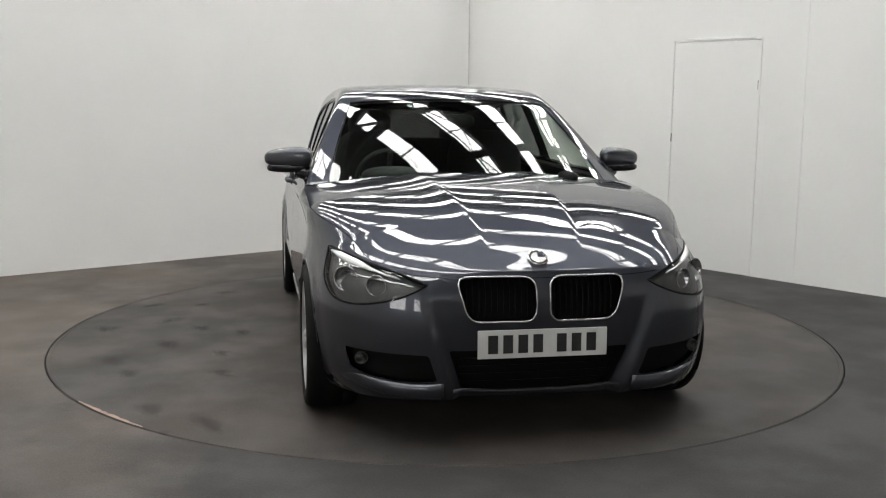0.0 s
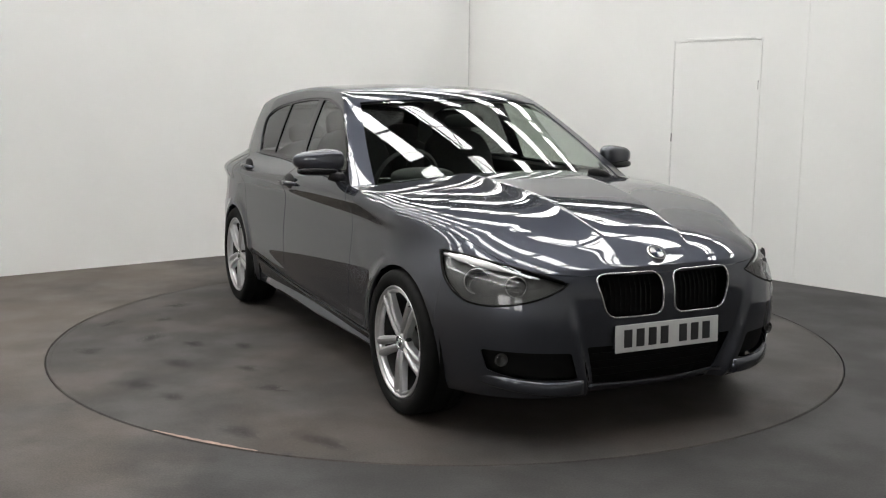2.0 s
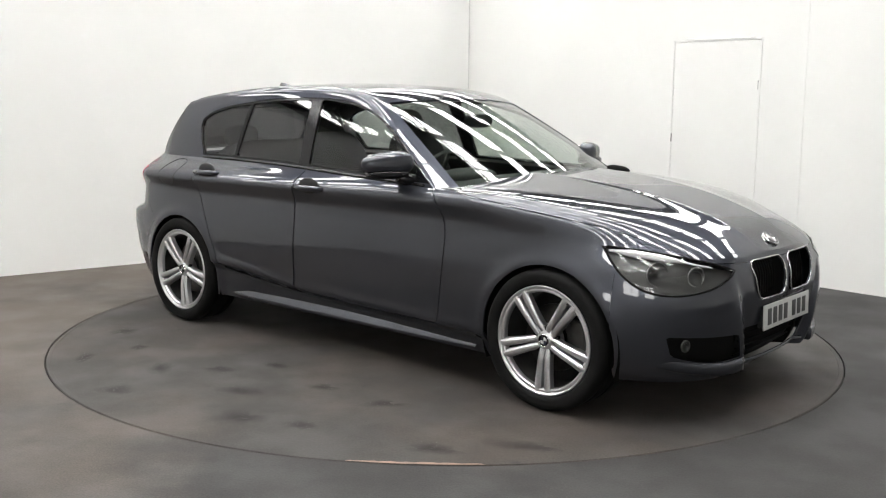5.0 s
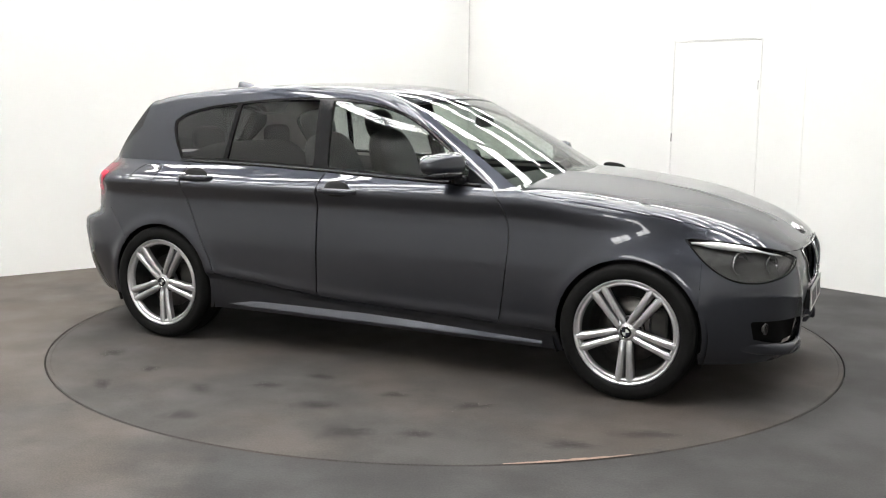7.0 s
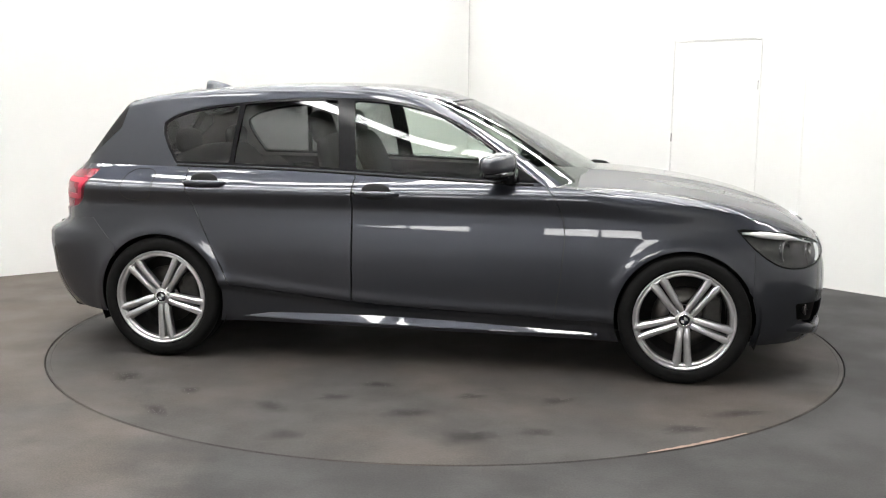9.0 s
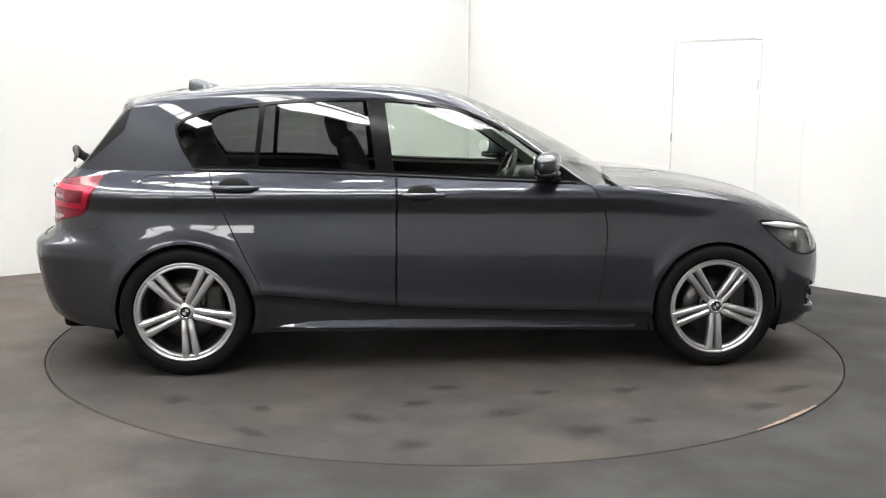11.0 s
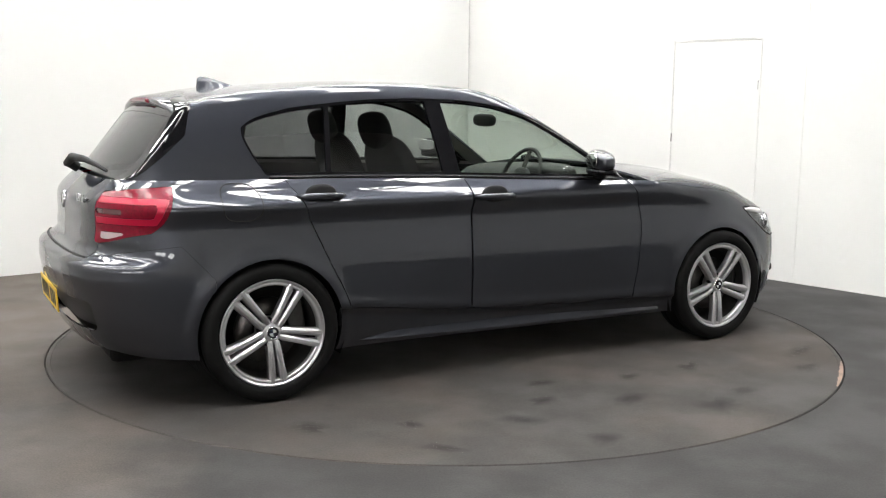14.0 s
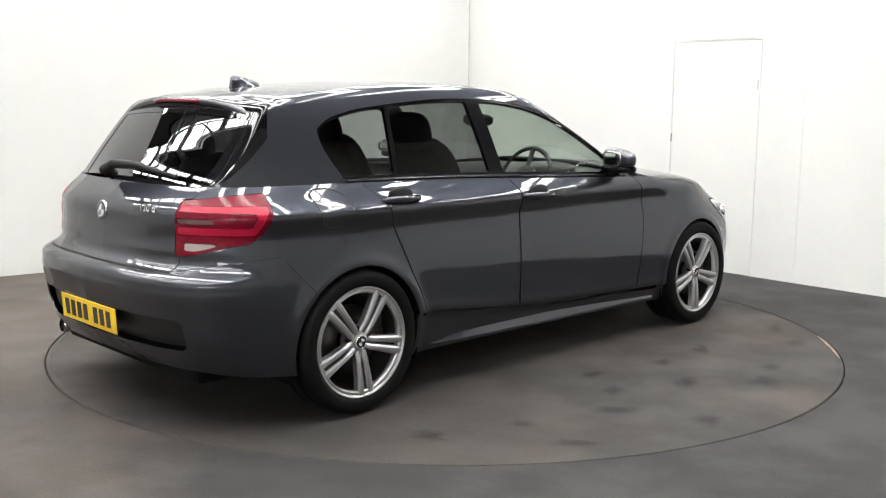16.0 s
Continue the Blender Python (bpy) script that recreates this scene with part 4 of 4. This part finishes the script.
    # splitter lip under the intake
    bm = bmesh.new()
    rows = []
    for y in np.linspace(.385, .765, 20):
        f = (y - .385) / .38
        x0, z0 = skin_x(y, .26), float(INTAKE_LOW(y + .035)) - .006
        k = .012 * math.sin(math.pi * min(1, .12 + f * .88)) ** .6
        rows.append([bm.verts.new((x0 + dx, y * s, zz)) for dx, zz in ((-.012, z0 + .004), (.004 + k * .5, z0), (.006 + k, z0 - .012), (.004 + k, z0 - .040 - .012 * (1 - f)), (-.004 + k, z0 - .048 - .012 * (1 - f)), (-.05, z0 - .06))])
    for p, q in zip(rows, rows[1:]):
        for i in range(5):
            bm.faces.new((p[i], p[i + 1], q[i + 1], q[i]))
    bm.faces.new(rows[0])
    bm.faces.new(rows[-1][::-1])
    bmesh.ops.recalc_face_normals(bm, faces=bm.faces[:])
    part("splitter_blade", bm, M_PAINT, front_bumper, smooth=True)
part("lower_grille", panel(G_SKIN, SK["lower_grille"], lip=.03, push=.045), M_INNER, front_bumper, "black mesh lower grille", smooth=True)
for k in range(4):
    z = .255 + k * .034
    part("grille_slat", tube([(skin_x(y, z) - .04, y, z) for y in np.linspace(-.31, .31, 14)], .004, 6), M_INNER, front_bumper)
part("lip_edge", tube([(skin_x(y, .222) + .004, y, .222 + .012 * (y / .34) ** 2) for y in np.linspace(-.34, .34, 18)], .008, 8), M_PAINT, front_bumper, smooth=True)


def number_plate(name, at, mat, label):
    """A plate 520 x 111 mm facing +x, its characters shown as plain bars."""
    bm = boxed(.006, .52, .111, Matrix(), .002)
    pl = part(name, bm, mat, car, label, at=at)
    y = -.225
    for k, wd in enumerate((.05, .05, .05, .05, 0, .05, .05, .05)):
        if not wd:
            y += .035
            continue
        part("bar", boxed(.002, wd * .78, .072, Matrix.Translation((.0036, y + wd / 2, 0))), M_INK, pl)
        y += .060
    return pl


px = skin_x(0, .43)
number_plate("front_plate", pose(px + .014, 0, .430, 0, -2, 0), M_PLATE_W, "white front number plate with dark bars")
part("plate_holder", boxed(.03, .50, .095, Matrix.Translation((px - .003, 0, .430)), .004), M_PLASTIC, front_bumper)


def roundel(name, parent, at, r=.041):
    """A domed round badge facing +z, quartered in plain colours."""
    b = part(name, lathe([(r, -.004), (r, .003), (r * .97, .005), (r * .72, .0055), (r * .70, .004)], 40), M_CHROME, parent, "round chrome-ringed badge", smooth=True, at=at)
    for k in range(4):
        bm = bmesh.new()
        c = bm.verts.new((0, 0, .006))
        arc = [bm.verts.new((r * .7 * math.cos(math.pi / 2 * (k + i / 8)), r * .7 * math.sin(math.pi / 2 * (k + i / 8)), .0045)) for i in range(9)]
        for p, q in zip(arc, arc[1:]):
            bm.faces.new((c, p, q))
        part("badge_quarter", bm, M_BADGE if k % 2 else M_PLATE_W, b)
    part("badge_band", lathe([(r * .97, .0045), (r * .85, .0062), (r * .72, .0058)], 40), M_BLACK, b, smooth=True)
    return b


bx = 1.985
roundel("badge", bonnet, Matrix.Translation((bx, 0, float(BONNET_MID(bx)) + .011)) @ pose(0, 0, 0, 0, 33, 0))

# ---- rear: lamps, plate, badge, spoiler, wiper, exhaust ----
for s in (-1, 1):
    tl = part("tail_light", panel(G_SKIN, SK["taillight"], (s,), lip=.012), M_RED, car, "red wraparound tail light with white reversing lamp", smooth=True)
    part("reversing_lamp", panel(G_SKIN, SK["reverse"], (s,), lip=.006, shrink=.001, push=-.001), M_WHITE_LENS, tl, "white reversing lamp lens", smooth=True)
    part("light_bar", panel(G_SKIN, SK["tail_bar"], (s,), lip=.004, shrink=.001, push=-.001), M_LTRED, tl, "brighter red light bars", smooth=True)
    part("lamp_band", panel(G_SKIN, SK["tail_band"], (s,), lip=.01, shrink=.001, push=.005), M_DKRED, tl, "dark band across the lamp", smooth=True)
number_plate("rear_plate", pose(tail_x(0, .43) - .004, 0, .428, 0, 4, 180), M_PLATE_Y, "yellow rear number plate with dark bars")
zb = .872
roundel("badge", tailgate, Matrix.Translation((tail_x(0, zb) - .004, 0, zb)) @ pose(0, 0, 0, 0, -84, 0))


def lettering(name, words, size, mat, parent, at, label):
    """Raised letters in the built-in font, as one mesh facing +z."""
    cu = bpy.data.curves.new(name, "FONT")
    cu.body, cu.size, cu.extrude, cu.align_x = words, size, .0015, "CENTER"
    tmp = bpy.data.objects.new(name, cu)
    me = bpy.data.meshes.new_from_object(tmp)
    bpy.data.objects.remove(tmp)
    bpy.data.curves.remove(cu)
    me.materials.append(mat)
    ob = new(name, me)
    ob.parent = parent
    ob.matrix_basis = at
    return tagged(ob, label)


ty, tz = -.375, .895
slope = (tail_x(ty - .06, tz) - tail_x(ty + .06, tz)) / .12
back = Vector((-1, -slope, .10)).normalized()
along = Vector((slope, -1, 0)).normalized()
M_MARK = Matrix((along, back.cross(along), back)).transposed().to_4x4()
lettering("model_mark", "120 d", .048, M_CHROME, tailgate, Matrix.Translation((tail_x(ty, tz) - .012, ty, tz)) @ M_MARK, "small chrome figures")


part("tailgate_gap", tube([(tail_x(y, .668) - .004, y, .664) for y in np.linspace(-.55, .55, 40)], .007, 6), M_GAP, tailgate, "dark shut line under the tailgate")


def spoiler():
    bm = bmesh.new()
    rows = []
    for i, y in enumerate(np.linspace(-.555, .555, 25)):
        e = abs(y / .555)
        bow = .05 * y * y / .36
        xs = ((-1.44, 1.410), (-1.55, 1.392), (-1.65, 1.374), (-1.708, 1.364), (-1.720, 1.352), (-1.710, 1.334), (-1.62, 1.330), (-1.52, 1.345))
        rows.append([bm.verts.new((x + bow * (1 if x < -1.51 else .4), y, z - .055 * e ** 2 - .028 * e ** 8)) for x, z in xs])
    n = len(rows[0])
    for a, b in zip(rows, rows[1:]):
        for i in range(n):
            bm.faces.new((a[i], a[(i + 1) % n], b[(i + 1) % n], b[i]))
    bm.faces.new(rows[0][::-1])
    bm.faces.new(rows[-1])
    bmesh.ops.recalc_face_normals(bm, faces=bm.faces[:])
    return bm


sp = part("roof_spoiler", spoiler(), M_PAINT, car, smooth=True)
part("brake_light", tube([(-1.717 + .05 * y * y / .36, y, 1.347 - .055 * (y / .6) ** 2) for y in np.linspace(-.2, .2, 11)], .009, 8), M_RED, sp, "red high-level brake light strip", smooth=True)
part("rear_wiper", tube([(-2.005, .03, 1.018), (-2.050, .03, 1.045), (-2.042, -.04, 1.074), (-2.010, -.18, 1.072), (-1.975, -.30, 1.050), (-1.955, -.42, 1.030)], [.024, .026, .021, .016, .011, .007], 8), M_PLASTIC, tailgate, "black rear wiper", smooth=True)
part("exhaust_pipe", lathe([(.030, .0), (.033, .004), (.034, .06), (.030, .06), (.029, .01)], 32, "Z", Matrix.Translation((-2.10, .44, .285)) @ pose(0, 0, 0, 0, 90, 0)), M_CHROME, rear_bumper, "chrome exhaust tip", smooth=True)

# ---- roof fin, mirrors, handles, wipers ----
bm = bmesh.new()
rows = []
for k, (x, h, w) in enumerate(((-1.245, .0, .010), (-1.28, .014, .022), (-1.33, .034, .026), (-1.38, .052, .022), (-1.41, .058, .014), (-1.425, .050, .010), (-1.43, .0, .016))):
    z0 = float(ROOF_MID(x)) - .002
    rows.append([bm.verts.new((x, w * 1.35, z0)), bm.verts.new((x, w * .7, z0 + h * .6)), bm.verts.new((x, w * .25, z0 + h + .002)), bm.verts.new((x, -w * .25, z0 + h + .002)), bm.verts.new((x, -w * .7, z0 + h * .6)), bm.verts.new((x, -w * 1.35, z0))])
for a, b in zip(rows, rows[1:]):
    for i in range(5):
        bm.faces.new((a[i], a[i + 1], b[i + 1], b[i]))
bmesh.ops.recalc_face_normals(bm, faces=bm.faces[:])
part("roof_antenna", bm, M_PAINT, car, "shark-fin roof antenna", smooth=True)

for s in (-1, 1):
    sm = Matrix.Diagonal((1, s, 1, 1))
    bm = blob(.130, .240, .130, 3.0)
    for v in bm.verts:
        c = v.co
        f = (c.y + .117) / .235
        v.co.z = c.z * (1.0 - .32 * f) - .006 * f
        v.co.x = c.x * (1.0 - .18 * f) - .075 * f
    mir = part("door_mirror", bm, M_PAINT, car, "painted door mirror on a black foot", smooth=True, at=Matrix.Translation((.472, s * .912, 1.055)) @ sm)
    bmesh_glass = blob(.012, .15, .075, 3.2)
    part("mirror_glass", bmesh_glass, M_CHROME, mir, "mirror glass", smooth=True, at=pose(-.100, -.004, .002, 0, 0, 17))
    part("mirror_base", blob(.128, .225, .048, 3.0), M_BLACK, mir, "gloss black lower mirror shell", smooth=True, at=pose(-.036, -.004, -.054, 0, 0, 17))
    foot = tube([(.0, -.05, -.065), (.02, -.10, -.085), (.04, -.155, -.105)], [.036, .034, .040], 10)
    part("mirror_foot", foot, M_BLACK, mir, "gloss black mirror foot", smooth=True)
    for key, hx, hz in (("front", -.185, .892), ("rear", -1.10, .925)):
        i = int(np.argmin(abs(SKIN[:, 40, 0] - hx) + (SKIN[:, 40, 1] < .5) * 9))
        yy = float(np.interp(hz, SKIN[i, :, 2], SKIN[i, :, 1]))
        hd = part("door_handle", tube([(hx - .115, s * (yy - .004), hz - .002), (hx - .085, s * (yy + .020), hz), (hx, s * (yy + .026), hz), (hx + .085, s * (yy + .022), hz), (hx + .115, s * (yy - .004), hz - .002)], [.010, .015, .016, .015, .010], 10), M_PAINT, doors[key, s], smooth=True)
        # shade of the grip recess, put in as a black lump behind the handle
        part("grip_shade", blob(.150, .030, .086, 2.2), M_PLASTIC, doors[key, s], "black lump standing in for the shade of the grip recess", smooth=True, at=pose(hx, s * (yy - .004), hz + .010))
    part("belt_trim", tube([(x, s * (float(np.interp(x, EDGE_X, EDGE_Y)) - .004), float(TOP_EDGE(x)) + .004) for x in np.linspace(-1.30, .60, 40)], .0075, 6), M_BLACK, car, "black waist trim strip", smooth=True)
    # flat side skirt blade between the wheels, running out towards the front
    bm = bmesh.new()
    rows = []
    for x in np.linspace(-.95, .93, 30):
        w = float(smoothstep(-.98, -.70, x)) * (1 - .85 * float(smoothstep(-.2, .95, x)))
        zz = .232 - .022 * (x + .95) / 1.92
        rows.append([bm.verts.new((x, s * y, z)) for y, z in ((.818, zz + .010 + .046 * w), (.822 + .027 * w, zz + .004), (.824 + .026 * w, zz - .002), (.822 + .022 * w, zz - .010), (.79, zz - .02))])
    for p, q in zip(rows, rows[1:]):
        for k in range(4):
            bm.faces.new((p[k], p[k + 1], q[k + 1], q[k]))
    bmesh.ops.recalc_face_normals(bm, faces=bm.faces[:])
    part("side_skirt", bm, M_PAINT, car)
for y0, y1 in ((-.50, .02), (-.02, .52)):
    pts = []
    for f in np.linspace(0, 1, 9):
        y = y0 + (y1 - y0) * f
        xi_ = 1.0 - .035 * f
        pts.append((xi_ - float(BOW(xi_)) * y * y, y, float(ROOF_MID(xi_)) - .078 * y * y + .022))
    part("wiper_arm", tube(pts, [.016] + [.010] * 7 + [.005], 6), M_INNER, windscreen, "black wiper arm")
pts = [(1.02 - float(BOW(1.0)) * y * y, y, .952 - .03 * y * y) for y in np.linspace(-.60, .60, 24)]
part("cowl", tube(pts, .014, 8), M_INNER, car, "black scuttle panel below the windscreen", smooth=True)

part("wiper_spindle", blob(.13, .07, .045, 2.4), M_INNER, car, "black wiper arm end above the scuttle", smooth=True, at=pose(.90, .47, .985, 0, 8, 20))

# fuel flap on the driver's side
ring = []
for k in range(40):
    a = 2 * math.pi * k / 40
    c, s_ = math.cos(a), math.sin(a)
    q = (abs(c) ** 3 + abs(s_) ** 3) ** (-1 / 3)
    x, z = -1.470 + .088 * q * c, .905 + .078 * q * s_
    z = min(z, float(TOP_EDGE(x)) - .012)
    i = int(np.argmin(abs(SKIN[:, 50, 0] - x) + (SKIN[:, 50, 1] < .5) * 9))
    ring.append((x, -(float(np.interp(z, SKIN[i, :, 2], SKIN[i, :, 1])) - .0005), z))
part("fuel_flap_gap", tube(ring, .0028, 5, True), M_GAP, car, "shut line of the fuel flap")

# ---- cabin interior ----
def seat(y):
    s_ = part("seat", blob(.50, .50, .17, 3.2), M_CLOTH, car, "charcoal cloth front seat with headrest", smooth=True, at=pose(-.12, y, .55, 0, -6, 0))
    part("backrest", blob(.15, .48, .66, 3.4), M_CLOTH, s_, smooth=True, at=pose(-.30, 0, .34, 0, -14, 0))
    part("headrest", blob(.11, .27, .19, 3.0), M_CLOTH, s_, smooth=True, at=pose(-.415, 0, .70, 0, -10, 0))
    for dy in (-.06, .06):
        part("headrest_post", tube([(-.385, dy, .58), (-.40, dy, .66)], .006, 8), M_CHROME, s_)


seat(-.36)
seat(.36)
rs = part("rear_bench", blob(.50, 1.22, .18, 4.0), M_CLOTH, car, "charcoal cloth rear bench", smooth=True, at=pose(-.98, 0, .56))
part("backrest", blob(.16, 1.22, .56, 4.0), M_CLOTH, rs, smooth=True, at=pose(-.32, 0, .26, 0, -18, 0))
for y in (-.36, .36):
    part("headrest", blob(.09, .25, .14, 3.0), M_CLOTH, rs, smooth=True, at=pose(-.41, y, .56))
part("parcel_shelf", boxed(.42, 1.1, .02, Matrix.Translation((-1.66, 0, .955)), .005), M_DASH, car)
dash = part("dashboard", blob(.62, 1.42, .34, 4.0), M_DASH, car, "black moulded dashboard", smooth=True, at=pose(.70, 0, .80))
part("instrument_hood", blob(.22, .34, .10, 2.6), M_DASH, dash, smooth=True, at=pose(-.20, -.36, .16))
sw = part("steering_wheel", lathe([(.175, -.014), (.189, 0), (.175, .014), (.161, 0), (.175, -.014)], 48, "Z"), M_DASH, car, "black three-spoke steering wheel", smooth=True, at=pose(.29, -.36, .93, 0, -66, 0))
part("wheel_boss", blob(.13, .14, .05, 2.8), M_DASH, sw, smooth=True)
for a in (0, 180, 270):
    part("wheel_spoke", boxed(.12, .03, .014, Matrix.Rotation(radians(a + 90), 4, "Z") @ Matrix.Translation((.11, 0, 0)), .004), M_SATIN, sw)
part("rear_view_mirror", blob(.035, .24, .075, 3.0), M_PLASTIC, car, "black interior mirror", smooth=True, at=pose(.27, 0, 1.245, 0, 0, 0))


def motions():
    rows_t, rows_c = [], []
    for k in range(9):
        t = 2.0 * k
        a = TURN0 + (TURN1 - TURN0) * t / 16.0
        rows_t.append((t, pose(0, 0, 0, 0, 0, a)))
        rows_c.append((t, pose(0, 0, 0, 0, 0, a) @ pose(CAR_OFF[0], CAR_OFF[1], 0)))
    walk(turntable, rows_t)
    walk(car, rows_c)


motions()
